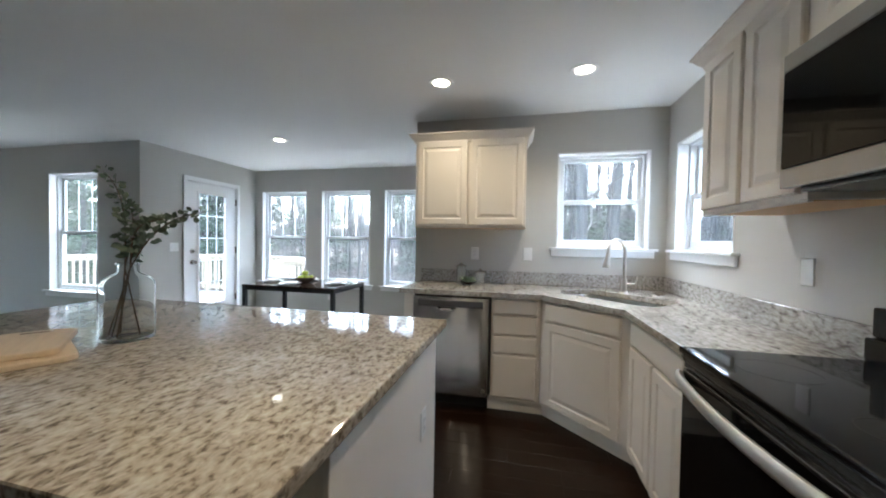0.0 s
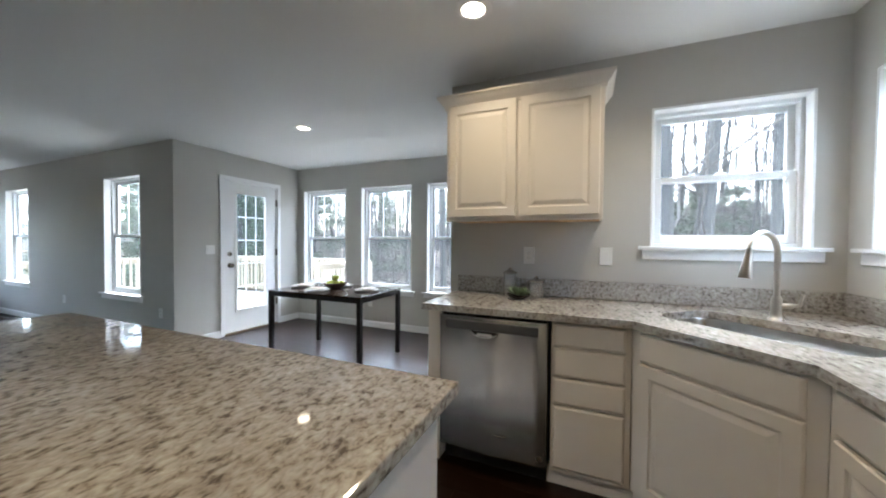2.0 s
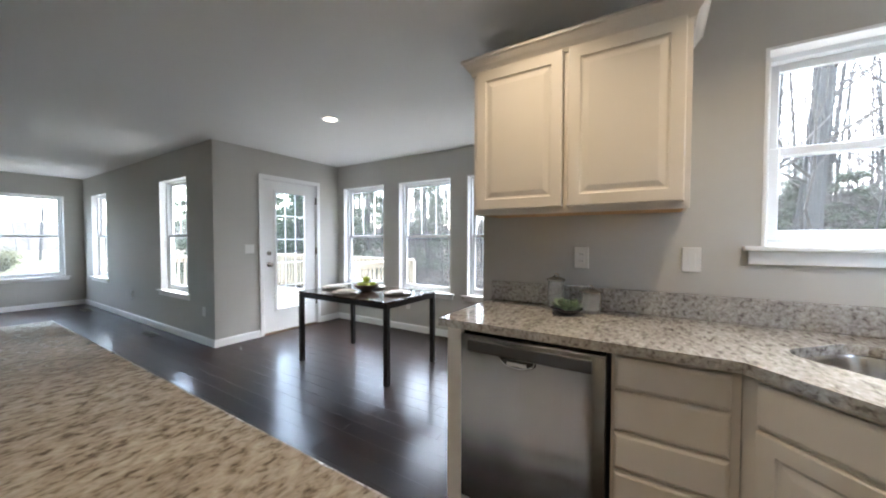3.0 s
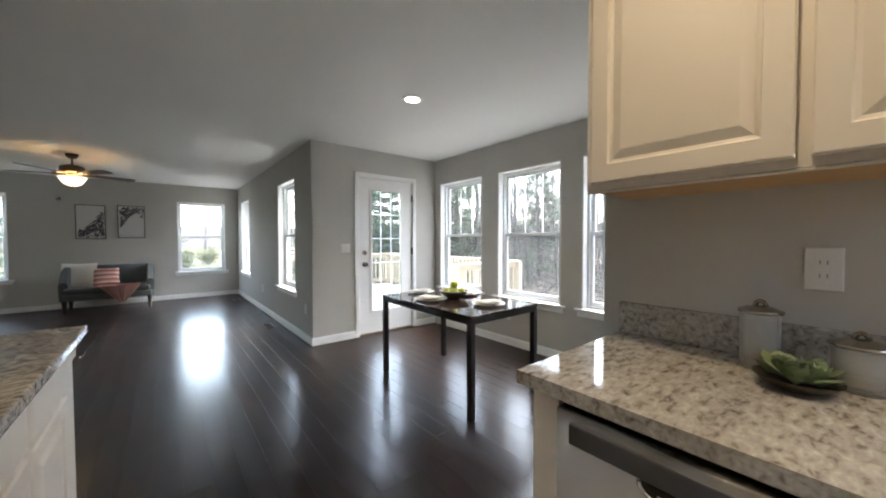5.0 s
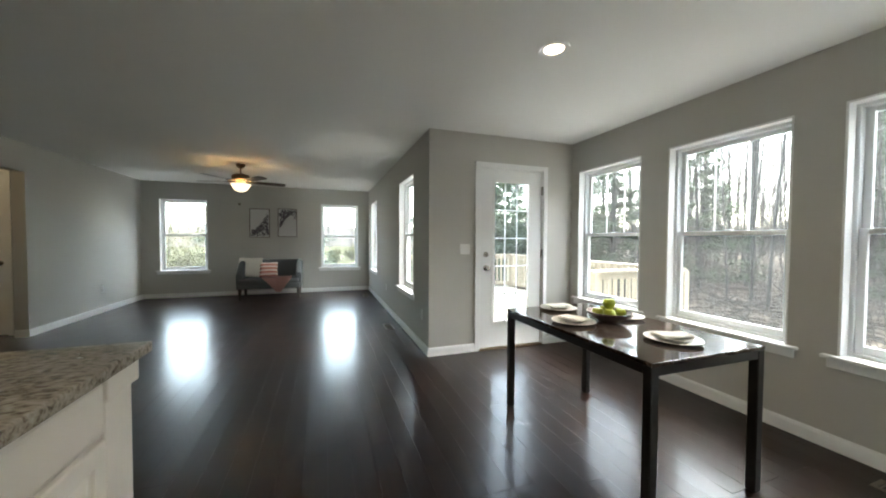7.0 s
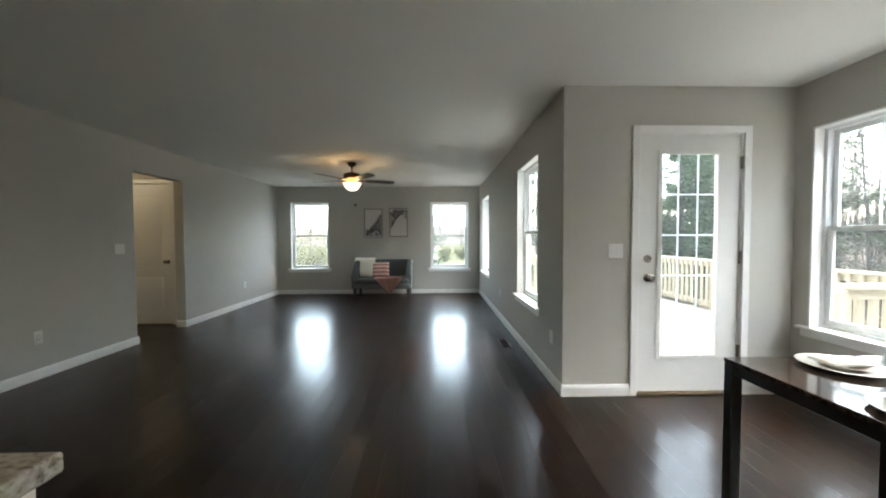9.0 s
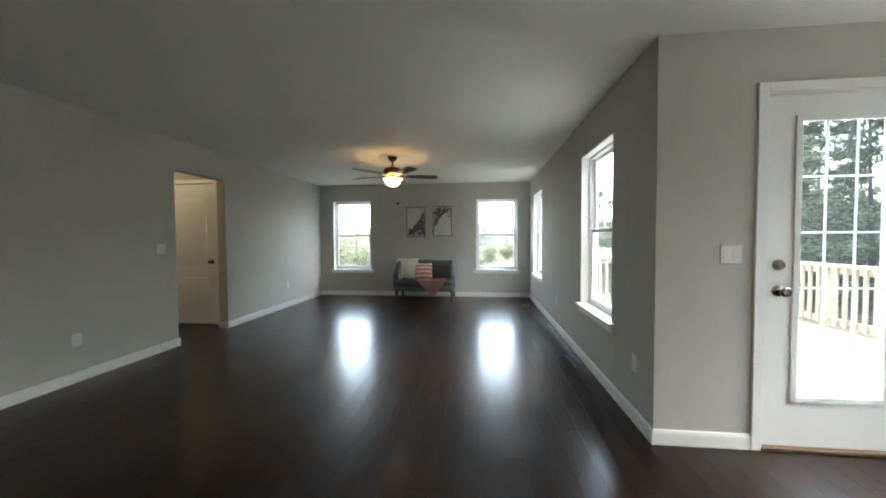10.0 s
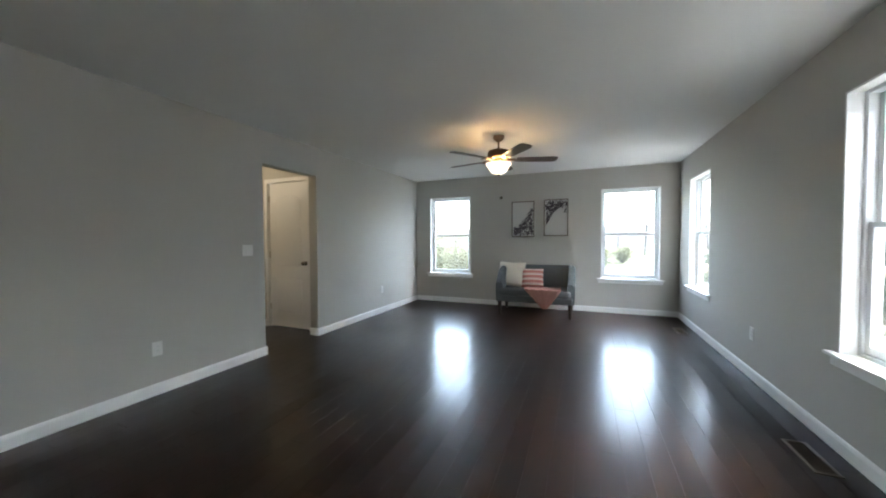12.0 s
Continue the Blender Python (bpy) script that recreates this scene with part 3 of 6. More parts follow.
def patio_door():
    root = thing("door_1", (XD, (DOOR_Y[0] + DOOR_Y[1]) / 2, 0), 90, "closed white glazed exterior door with a gridded full-length pane", "door", kind="structure")
    h = (DOOR_Y[1] - DOOR_Y[0]) / 2
    casing(root, h - 0.006, 2.078)
    part("door_frame", boxes([(-h, 0.0, 0.02, -h + 0.02, T, 2.085), (h - 0.02, 0.0, 0.02, h, T, 2.085), (-h + 0.02, 0.0, 2.068, h - 0.02, T, 2.085)], 0.002), TRIM, root)
    part("threshold", boxes([(-h, -0.02, 0.0, h, T + 0.04, 0.02)], 0.006, 2), mat("bronze_threshold", (0.2, 0.14, 0.09), 0.4, 0.6), root, "worn bronze threshold strip")
    s = h - 0.023
    g0, g1, gz0, gz1 = -0.235, 0.235, 0.31, 1.925
    slab = part("door_slab", boxes([(-s, 0.012, 0.024, g0, 0.056, 2.065), (g1, 0.012, 0.024, s, 0.056, 2.065), (g0, 0.012, 0.024, g1, 0.056, gz0), (g0, 0.012, gz1, g1, 0.056, 2.065)], 0.0), TRIM, root)
    part("lite_frame", boxes([(g0 - 0.022, 0.002, gz0 - 0.022, g0 + 0.012, 0.0118, gz1 + 0.022), (g1 - 0.012, 0.002, gz0 - 0.022, g1 + 0.022, 0.0118, gz1 + 0.022), (g0 + 0.012, 0.002, gz0 - 0.022, g1 - 0.012, 0.0118, gz0 + 0.012), (g0 + 0.012, 0.002, gz1 - 0.012, g1 - 0.012, 0.0118, gz1 + 0.022)], 0.003, 2), TRIM, slab)
    pane = part("pane", boxes([(g0, 0.032, gz0, g1, 0.036, gz1)]), PANE, slab)
    pane.visible_shadow = False
    for k in (1, 2):
        x = g0 + k * (g1 - g0) / 3
        part("muntin", boxes([(x - 0.006, 0.026, gz0, x + 0.006, 0.0305, gz1)]), GRILLE, slab)
    for k in range(1, 5):
        z = gz0 + k * (gz1 - gz0) / 5
        part("muntin", boxes([(g0, 0.0275, z - 0.006, g1, 0.0312, z + 0.006)]), GRILLE, slab)
    for z in (0.3, 1.05, 1.8):
        part("hinge", boxes([(s - 0.004, -0.004, z, s + 0.024, 0.012, z + 0.1)], 0.003), CHROME, root, "satin metal hinge")
    knob(root, -s + 0.07, 0.94, CHROME, True)
    for o in root.children:
        if o.name.startswith(("door_handle", "deadbolt")):
            o.location.y = 0.012


patio_door()


def hall_door():
    root = thing("door_2", (HALL[0], -1.98, 0), 90, "closed white two-panel interior door with an arched top panel", "door", kind="structure")
    h = 0.38
    casing(root, h - 0.006, 2.072, 0.055)
    part("door_frame", boxes([(-h, 0.0, 0, -h + 0.016, 0.12, 2.08), (h - 0.016, 0.0, 0, h, 0.12, 2.08), (-h + 0.016, 0, 2.064, h - 0.016, 0.12, 2.08)], 0.002), TRIM, root)
    s = h - 0.018
    bm = boxes([(-s, 0.014, 0.01, s, 0.05, 2.062)], 0.002)
    for z0, z1, arch in ((0.2, 0.72, 0), (0.86, 1.83, 0.08)):
        out = []
        for ins, d in ((0, 0.0), (0.014, -0.009), (0.03, 0.004), (0.04, 0.007)):
            w, lo, hi = s - 0.11 - ins, z0 + ins, z1 - ins
            pts = [(-w, lo), (w, lo), (w, hi)]
            pts += [(w * math.cos(math.pi * k / 12), hi + arch * math.sin(math.pi * k / 12) ** 1.6) for k in range(1, 12)]
            pts += [(-w, hi)]
            out.append([bm.verts.new((px, 0.0135 - d, pz)) for px, pz in pts])
        for p, q in zip(out, out[1:]):
            for i in range(len(p)):
                k = (i + 1) % len(p)
                bm.faces.new((p[i], p[k], q[k], q[i]))
        bm.faces.new(out[-1])
    part("door_slab", bm, TRIM, root, "", True)
    knob(root, s - 0.06, 0.93, CHROME)
    for o in root.children:
        if o.name.startswith("door_handle"):
            o.location.y = 0.013
    for z in (0.25, 1.0, 1.8):
        part("hinge", boxes([(-s - 0.014, 0.0, z, -s + 0.006, 0.016, z + 0.09)], 0.003), NICKEL, root, "brushed nickel hinge")


hall_door()

# ---- kitchen ----
YF = 2.68     # face of the north base cabinets
XF = 0.735    # face of the east base cabinets
DA, DB = (0.265, 2.68), (0.735, 2.222)


def cabinet_base(at, turn, w, depth, label, fronts, group="base cabinets", body=None):
    """A base unit: local x along its face, y into it. fronts: (kind, x0, z0, x1, z1)."""
    root = thing("base_cabinet", at, turn, label, "cabinet", group)
    part("body", body or boxes([(0, 0, 0.1, w, depth, 0.877)], 0.001), CAB, root)
    part("toe_kick", boxes([(-0.025, 0.05, 0.0, w + 0.025, 0.075, 0.0995)]), CAB, root)
    for kind, x0, z0, x1, z1 in fronts:
        if kind == "door":
            part("door", door_panel(x0, z0, x1, z1, -0.001), CAB, root)
        else:
            part("drawer_front", slab_panel(x0, z0, x1, z1, -0.001), CAB, root)
    return root


cabinet_base((-0.1, YF, 0), 0, 0.364, 0.585, "cream painted base cabinet with four plain drawers", [("drawer", 0.012, 0.752, 0.338, 0.862), ("drawer", 0.012, 0.6, 0.338, 0.742), ("drawer", 0.012, 0.458, 0.338, 0.59), ("drawer", 0.012, 0.125, 0.338, 0.448)])
diag = math.hypot(DB[0] - DA[0], DB[1] - DA[1])
dturn = math.degrees(math.atan2(DB[1] - DA[1], DB[0] - DA[0]))
corner_body = prism([(0.003, 0), (diag - 0.003, 0), (diag - 0.003 + 0.25, 0.25), (diag / 2 + 0.28, 0.62), (diag / 2 - 0.28, 0.62), (-0.247, 0.25)], 0.1, 0.66)
box(corner_body, 0.0, 0.0, 0.66, diag, 0.018, 0.877)
sink_base = cabinet_base((*DA, 0), dturn, diag, 0.5, "cream painted corner sink cabinet with one raised-panel door", [("drawer", 0.05, 0.735, diag - 0.05, 0.862), ("door", 0.05, 0.125, diag - 0.05, 0.722)], body=corner_body)
ew = DB[1] - 1.502
cabinet_base((XF, DB[1] - 0.003, 0), -90, ew - 0.006, 0.545, "cream painted base cabinet with a drawer over two raised-panel doors", [("drawer", 0.05, 0.735, ew - 0.02, 0.862), ("door", 0.05, 0.125, ew / 2 + 0.005, 0.722), ("door", ew / 2 + 0.03, 0.125, ew - 0.02, 0.722)])
end = thing("cabinet_end_panel", (-0.795, YF, 0), 0, "cream painted end panel beside the dishwasher", "panel")
part("panel", boxes([(0, -0.01, 0, 0.075, 0.585, 0.877)], 0.002), CAB, end)


def dishwasher():
    root = thing("dishwasher", (-0.715, YF, 0), 0, "stainless steel dishwasher with a recessed pull under the counter", "dishwasher")
    w = 0.605
    part("body", boxes([(0.005, 0.02, 0.09, w - 0.005, 0.58, 0.872)]), DGREY, root)
    part("toe_panel", boxes([(0.01, 0.045, 0.005, w - 0.01, 0.06, 0.105)]), BLACKP, root)
    bm, seg = bmesh.new(), 48
    rows = []
    for z, d in ((0.112, -0.012), (0.118, -0.026), (0.855, -0.03), (0.861, -0.026)):
        rows.append([bm.verts.new((0.006 + (w - 0.012) * i / seg, d - (0.014 if d < -0.02 else 0) * math.sin(math.pi * i / seg) - (0.0036 if d < -0.02 else 0) * math.cos(4.2 * math.pi * i / seg), z)) for i in range(seg + 1)])
    rows.append([bm.verts.new((v.co.x, 0.018, 0.861)) for v in rows[-1]])
    rows.insert(0, [bm.verts.new((v.co.x, 0.018, 0.112)) for v in rows[0]])
    for p, q in zip(rows, rows[1:]):
        for i in range(seg):
            bm.faces.new((p[i], p[i + 1], q[i + 1], q[i]))
    for s in (0, seg):
        bm.faces.new([r[s] for r in rows])
    door = part("door", bm, STEEL, root, "brushed stainless door", True)
    part("control_strip", boxes([(0.045, -0.0485, 0.792, w - 0.05, -0.02, 0.84)], 0.004, 2), DGREY, door, "dark grey inset control strip")
    # solid black strip painting the shade in the gap above the door
    part("top_gap_shade", boxes([(0.006, -0.004, 0.8625, w - 0.006, 0.018, 0.872)]), BLACKP, root)
    cx = w * 0.45
    arc = [(0.075 * math.cos(math.pi * k / 16), -0.034 * math.sin(math.pi * k / 16)) for k in range(17)]
    bm = bmesh.new()
    front, back = [[bm.verts.new((cx + x, y, 0.791 + z)) for x, z in arc] for y in (-0.0492, -0.04)]
    for i in range(16):
        bm.faces.new((front[i], front[i + 1], back[i + 1], back[i]))
    bm.faces.new(front)
    bm.faces.new(back[::-1])
    part("pull_pocket", bm, BLACKP, door, "dark pocket of the pull")
    part("pull", tube([(cx + x, -0.0505, 0.791 + z) for x, z in arc], 0.0045, 8), SINKST, door, "shiny metal lip of the pocket pull", True)
    part("pull_plate", boxes([(cx - 0.042, -0.0515, 0.764, cx + 0.042, -0.0494, 0.779)], 0.0008), SINKST, door, "shiny metal grip plate")
    bm = lathe([(0, 0), (0.012, 0.001), (0.014, 0.004), (0.0, 0.006)], 12)
    bmesh.ops.rotate(bm, matrix=Matrix.Rotation(radians(90), 3, 'X'), verts=bm.verts)
    bmesh.ops.translate(bm, vec=(w - 0.04, -0.031, 0.16), verts=bm.verts)
    part("badge", bm, NICKEL, door)
    part("badge", boxes([(w / 2 + 0.02, -0.0445, 0.225, w / 2 + 0.09, -0.0395, 0.233)]), CHROME, door, "small grey maker's mark bar")


dishwasher()

# worktop with a cut-out for the sink
SC = (0.765, 2.735)          # sink centre
SU = (math.cos(radians(dturn)), math.sin(radians(dturn)))
SV = (-SU[1], SU[0])


def sink_ring(a, b, n, r=0.1):
    """A rounded rectangle round the sink's centre, in plan."""
    out = []
    for cx, cy, s in ((1, 1, 0), (-1, 1, 90), (-1, -1, 180), (1, -1, 270)):
        for k in range(n + 1):
            t = radians(s + 90 * k / n)
            u, v = cx * (a - r) + r * math.cos(t), cy * (b - r) + r * math.sin(t)
            out.append((SC[0] + u * SU[0] + v * SV[0], SC[1] + u * SU[1] + v * SV[1]))
    return out


def worktop():
    outer = [(-0.83, 2.645), (0.258, 2.645), (0.7, 2.215), (0.7, 1.498), (XE - 0.002, 1.498), (XE - 0.002, YN - 0.002), (-0.83, YN - 0.002)]
    hole = sink_ring(0.36, 0.2, 5)
    bm = bmesh.new()
    for z in (CT, CT - 0.036):
        o = [bm.verts.new((x, y, z)) for x, y in outer]
        i = [bm.verts.new((x, y, z)) for x, y in hole]
        es = [bm.edges.new((a[k], a[(k + 1) % len(a)])) for a in (o, i) for k in range(len(a))]
        bmesh.ops.triangle_fill(bm, use_beauty=True, edges=es)
        if z == CT:
            to, ti = o, i
        else:
            for a, b in ((to, o), (ti, i)):
                for k in range(len(a)):
                    j = (k + 1) % len(a)
                    bm.faces.new((a[k], a[j], b[j], b[k]))
    es = [e for e in bm.edges if len(e.link_faces) == 2 and e.calc_face_angle(0) > 1.2 and abs(e.verts[0].co.z - e.verts[1].co.z) < 1e-5]
    bmesh.ops.bevel(bm, geom=es, offset=0.005, segments=2, affect='EDGES', profile=0.6)
    root = thing("worktop", (0, 0, 0), 0, "polished beige speckled granite worktop, greyed for window glare, with a low backsplash", "worktop")
    part("slab", bm, GRAN_GLARE, root)
    part("backsplash", boxes([(-0.83, YN - 0.022, CT + 0.0005, XE - 0.003, YN - 0.002, CT + 0.115)], 0.003), GRAN_GLARE, root)
    part("backsplash", boxes([(XE - 0.022, 1.498, CT + 0.0005, XE - 0.002, YN - 0.0225, CT + 0.115)], 0.003), GRAN_GLARE, root)


worktop()


def sink():
    root = thing("sink", (0, 0, 0), 0, "undermounted brushed stainless steel kitchen sink", "sink")
    bm, loops = bmesh.new(), []
    for a, b, z, r in ((0.39, 0.23, CT - 0.037, 0.11), (0.366, 0.206, CT - 0.037, 0.1), (0.36, 0.2, CT - 0.05, 0.1), (0.352, 0.192, CT - 0.2, 0.09), (0.33, 0.17, CT - 0.218, 0.08), (0.05, 0.05, CT - 0.224, 0.05)):
        loops.append([bm.verts.new((x, y, z)) for x, y in sink_ring(a, b, 5, r)])
    for p, q in zip(loops, loops[1:]):
        for i in range(len(p)):
            j = (i + 1) % len(p)
            bm.faces.new((p[i], p[j], q[j], q[i]))
    part("basin", bm, SINKST, root, "", True)
    part("drain", lathe([(0.0, 0.004), (0.03, 0.004), (0.045, 0.002), (0.052, -0.002), (0.052, -0.01), (0, -0.01)], 20, (*SC, CT - 0.224)), CHROME, root, "round metal drain")


sink()


def faucet():
    bx, by = 0.89, 2.955
    root = thing("faucet", (bx, by, CT), 0, "brushed nickel gooseneck faucet with a pull-down head", "faucet")
    part("base", lathe([(0, 0), (0.031, 0), (0.031, 0.006), (0.024, 0.014), (0.021, 0.03), (0.021, 0.1), (0.016, 0.115), (0, 0.115)], 24), NICKEL, root, "", True)
    d = Vector((SC[0] - bx - 0.12, SC[1] - by + 0.05, 0)).normalized()
    pts = [(0, 0, 0.1), (0, 0, 0.315)]
    for k in range(1, 13):
        a = math.pi * k / 12
        pts.append((d.x * 0.085 * (1 - math.cos(a)), d.y * 0.085 * (1 - math.cos(a)), 0.315 + 0.085 * math.sin(a) * 1.15))
    part("spout", tube(pts, 0.0125, 12), NICKEL, root, "", True)
    e = Vector(pts[-1])
    dn = Vector((d.x * 0.18, d.y * 0.18, -1)).normalized()
    part("spray_head", tube([e, e + dn * 0.03, e + dn * 0.1, e + dn * 0.115], [0.0145, 0.017, 0.026, 0.026], 16), NICKEL, root, "", True)
    part("handle", tube([(0.015, 0, 0.07), (0.05, -0.012, 0.072), (0.075, -0.02, 0.078), (0.085, -0.022, 0.13)], [0.013, 0.011, 0.008, 0.006], 10), NICKEL, root, "", True)


faucet()


def upper_cabinet(at, turn, w, z0, z1, doors, label, depth=0.32, crown=(True, True), under=True):
    root = thing("wall_cabinet", at, turn, label, "cabinet", "wall cabinets")
    part("body", boxes([(0, 0, z0, w, depth, z1)], 0.001), CAB, root)
    if under:
        part("underside", boxes([(0.015, 0.02, z0 - 0.003, w - 0.015, depth - 0.005, z0 - 0.0005)]), CABIN, root, "bare plywood underside")
        part("light_rail", boxes([(0, 0.0, z0 - 0.008, w, 0.018, z0 - 0.0008)], 0.003), CAB, root)
    n = doors
    for k in range(n):
        a, b = k * w / n, (k + 1) * w / n
        part("door", door_panel(a + (0.02 if k == 0 else 0.012), z0 + 0.02, b - (0.02 if k == n - 1 else 0.012), z1 - 0.02, -0.001), CAB, root)
    prof = [(0.0, -0.03), (-0.01, -0.03), (-0.014, -0.012), (-0.03, 0.006), (-0.046, 0.03), (-0.055, 0.036), (-0.055, 0.048), (0.0, 0.048)]
    bm, loops = bmesh.new(), []
    xl, xr = (1 if crown[0] else 0), (1 if crown[1] else 0)
    path = [(0, depth, -xl, 0), (0, 0, -xl, 1), (w, 0, xr, 1), (w, depth, xr, 0)]
    for px, py, sx, sy in path:
        loops.append([bm.verts.new((px - sx * o * 1.0, py + (o if sy else 0), z1 + z)) for o, z in prof])
    for p, q in zip(loops, loops[1:]):
        for i in range(len(prof)):
            j = (i + 1) % len(prof)
            bm.faces.new((p[i], p[j], q[j], q[i]))
    bm.faces.new(loops[0])
    bm.faces.new(loops[-1][::-1])
    part("crown_moulding", bm, CAB, root)
    return root


upper_cabinet((-0.8, YN - 0.322, 0), 0, 0.94, 1.415, 2.165, 2, "cream painted wall cabinet with two raised-panel doors and crown")
upper_cabinet((XE - 0.322, 1.972, 0), -90, 0.625, 1.44, 2.165, 2, "cream painted wall cabinet with two raised-panel doors beside the microwave", crown=(True, False))
upper_cabinet((XE - 0.322, 1.3445, 0), -90, 0.76, 1.885, 2.165, 2, "short cream painted wall cabinet above the microwave", crown=(False, False), under=False)


def microwave():
    root = thing("microwave", (XE - 0.4, 1.342, 1.47), -90, "stainless over-the-range microwave with a black glass door", "microwave")
    w, h = 0.755, 0.405
    part("body", boxes([(0.003, 0.03, 0.012, w - 0.003, 0.398, h)], 0.003), DGREY, root)
    door = part("door", boxes([(0.0, 0.006, 0.0585, w - 0.162, 0.0285, h - 0.0525)], 0.003), STEELH, root, "brushed stainless door")
    for z0, z1 in ((0.0, 0.058), (h - 0.052, h)):
        part("rail", boxes([(0.0, 0.0, z0, w - 0.162, 0.0285, z1)], 0.003), STEELH, door, "brushed stainless rail")
    part("door_glass", boxes([(0.004, 0.0, 0.06, w - 0.164, 0.0055, h - 0.054)], 0.0015), BLACKG, door, "black reflective glass")
    part("control_panel", boxes([(w - 0.16, 0.0, 0.0, w, 0.0285, h)], 0.004), BLACKG, root, "black glass control panel")
    part("handle", tube([(w - 0.19, -0.002, 0.06), (w - 0.19, -0.04, 0.075), (w - 0.19, -0.045, 0.2), (w - 0.19, -0.04, h - 0.075), (w - 0.19, -0.002, h - 0.06)], 0.011, 10), STEELH, root, "", True)
    part("vent_underside", boxes([(0.02, 0.04, -0.012, w - 0.02, 0.38, 0.0115)], 0.004), BLACKP, root, "black vent underside")


microwave()


def range_stove():
    x0, y0, w = 0.698, 1.49, 0.758
    root = thing("range", (x0, y0, 0), -90, "stainless electric range with a black glass cooktop", "range")
    dep = XE - x0 - 0.012
    part("body", boxes([(0.0, 0.045, 0.03, w, dep, 0.9)], 0.002), STEEL, root)
    part("cooktop", boxes([(-0.002, -0.012, 0.9005, w + 0.002, dep, 0.922)], 0.006, 2), BLACKG, root, "black glass cooktop")
    part("front_trim", boxes([(0.0, 0.0, 0.87, w, 0.044, 0.9), (0.0, 0.006, 0.848, w, 0.044, 0.869)], 0.006, 2), BLACKP, root, "black enamel trim under the cooktop")
    door = part("oven_door", boxes([(0.004, 0.0, 0.23, w - 0.004, 0.044, 0.845)], 0.006, 2), STEEL, root, "stainless oven door")
    part("oven_glass", boxes([(0.022, -0.005, 0.26, w - 0.022, -0.0005, 0.842)], 0.002), BLACKG, door, "black glass oven front")
    pts = [(0.02 + (w - 0.04) * k / 16, -0.016 - 0.045 * math.sin(math.pi * k / 16) ** 0.6, 0.822) for k in range(17)]
    bm = tube(pts, 0.014, 12)
    bmesh.ops.scale(bm, vec=(1, 1, 1.55), space=Matrix.Translation((0, 0, -0.822)), verts=bm.verts)
    part("handle", bm, HANDLE, door, "curved stainless bar handle", True)
    part("drawer", boxes([(0.004, 0.004, 0.04, w - 0.004, 0.044, 0.222)], 0.006, 2), STEEL, root)
    part("back_panel", boxes([(0.004, dep - 0.05, 0.9225, w - 0.004, dep, 1.0), (0.004, dep - 0.03, 1.001, w - 0.004, dep, 1.1)], 0.01, 3), BLACKP, root, "black control panel at the back")
    for cx, cy, r in ((0.2, 0.17, 0.1), (0.56, 0.17, 0.075), (0.2, 0.42, 0.075), (0.56, 0.42, 0.1)):
        bm = bmesh.new()
        a = [[bm.verts.new((cx + q * math.cos(2 * math.pi * k / 32), cy + q * math.sin(2 * math.pi * k / 32), 0.9224)) for k in range(32)] for q in (r, r - 0.004)]
        for k in range(32):
            j = (k + 1) % 32
            bm.faces.new((a[0][k], a[0][j], a[1][j], a[1][k]))
        part("burner_ring", bm, BLACKP, root)


range_stove()

# island
IX0, IX1, IY0, IY1 = -2.245, -0.228, 0.42, 1.665


def island():
    root = thing("kitchen_island", (0, 0, 0), 0, "cream painted kitchen island with a polished beige granite top", "island")
    bx0, bx1, by0, by1 = -2.06, -0.285, 0.72, 1.615
    part("body", boxes([(bx0, by0, 0.1, bx1, by1, 0.883)], 0.001), CAB, root)
    part("toe_kick", boxes([(bx0 + 0.02, by0 + 0.02, 0.0, bx1 - 0.03, by1 - 0.06, 0.0995)]), CAB, root)
    part("end_panel", boxes([(bx1 + 0.0005, by0 - 0.01, 0.0, bx1 + 0.016, by1 + 0.01, 0.883)], 0.002), CAB, root)
    part("corner_post", boxes([(-2.2, by1 - 0.09, 0.0, bx0 - 0.0005, by1 + 0.012, 0.8)], 0.003), CAB, root)
    part("corbel", boxes([(-2.236, by1 - 0.11, 0.801, bx0 - 0.0005, by1 + 0.018, 0.883)], 0.006, 2), CAB, root)
    slab = prism([(IX0, IY0), (IX1, IY0), (IX1, IY1), (IX0, IY1)], 0.884, 0.92, b=0.006)
    part("worktop", slab, GRAN, root, "polished beige speckled granite")
    n = 4
    for k in range(n):
        a, b = bx0 + (bx1 - bx0) * k / n + 0.015, bx0 + (bx1 - bx0) * (k + 1) / n - 0.015
        for fn, z0, z1, nm in ((slab_panel, 0.72, 0.86, "drawer_front"), (door_panel, 0.125, 0.705, "door")):
            bm = fn(-b, z0, -a, z1, 0.0)
            bmesh.ops.rotate(bm, matrix=Matrix.Rotation(math.pi, 3, 'Z'), verts=bm.verts)
            bmesh.ops.translate(bm, vec=(0, by1 + 0.001, 0), verts=bm.verts)
            part(nm, bm, CAB, root)
    return bx1 + 0.016


ISE = island()


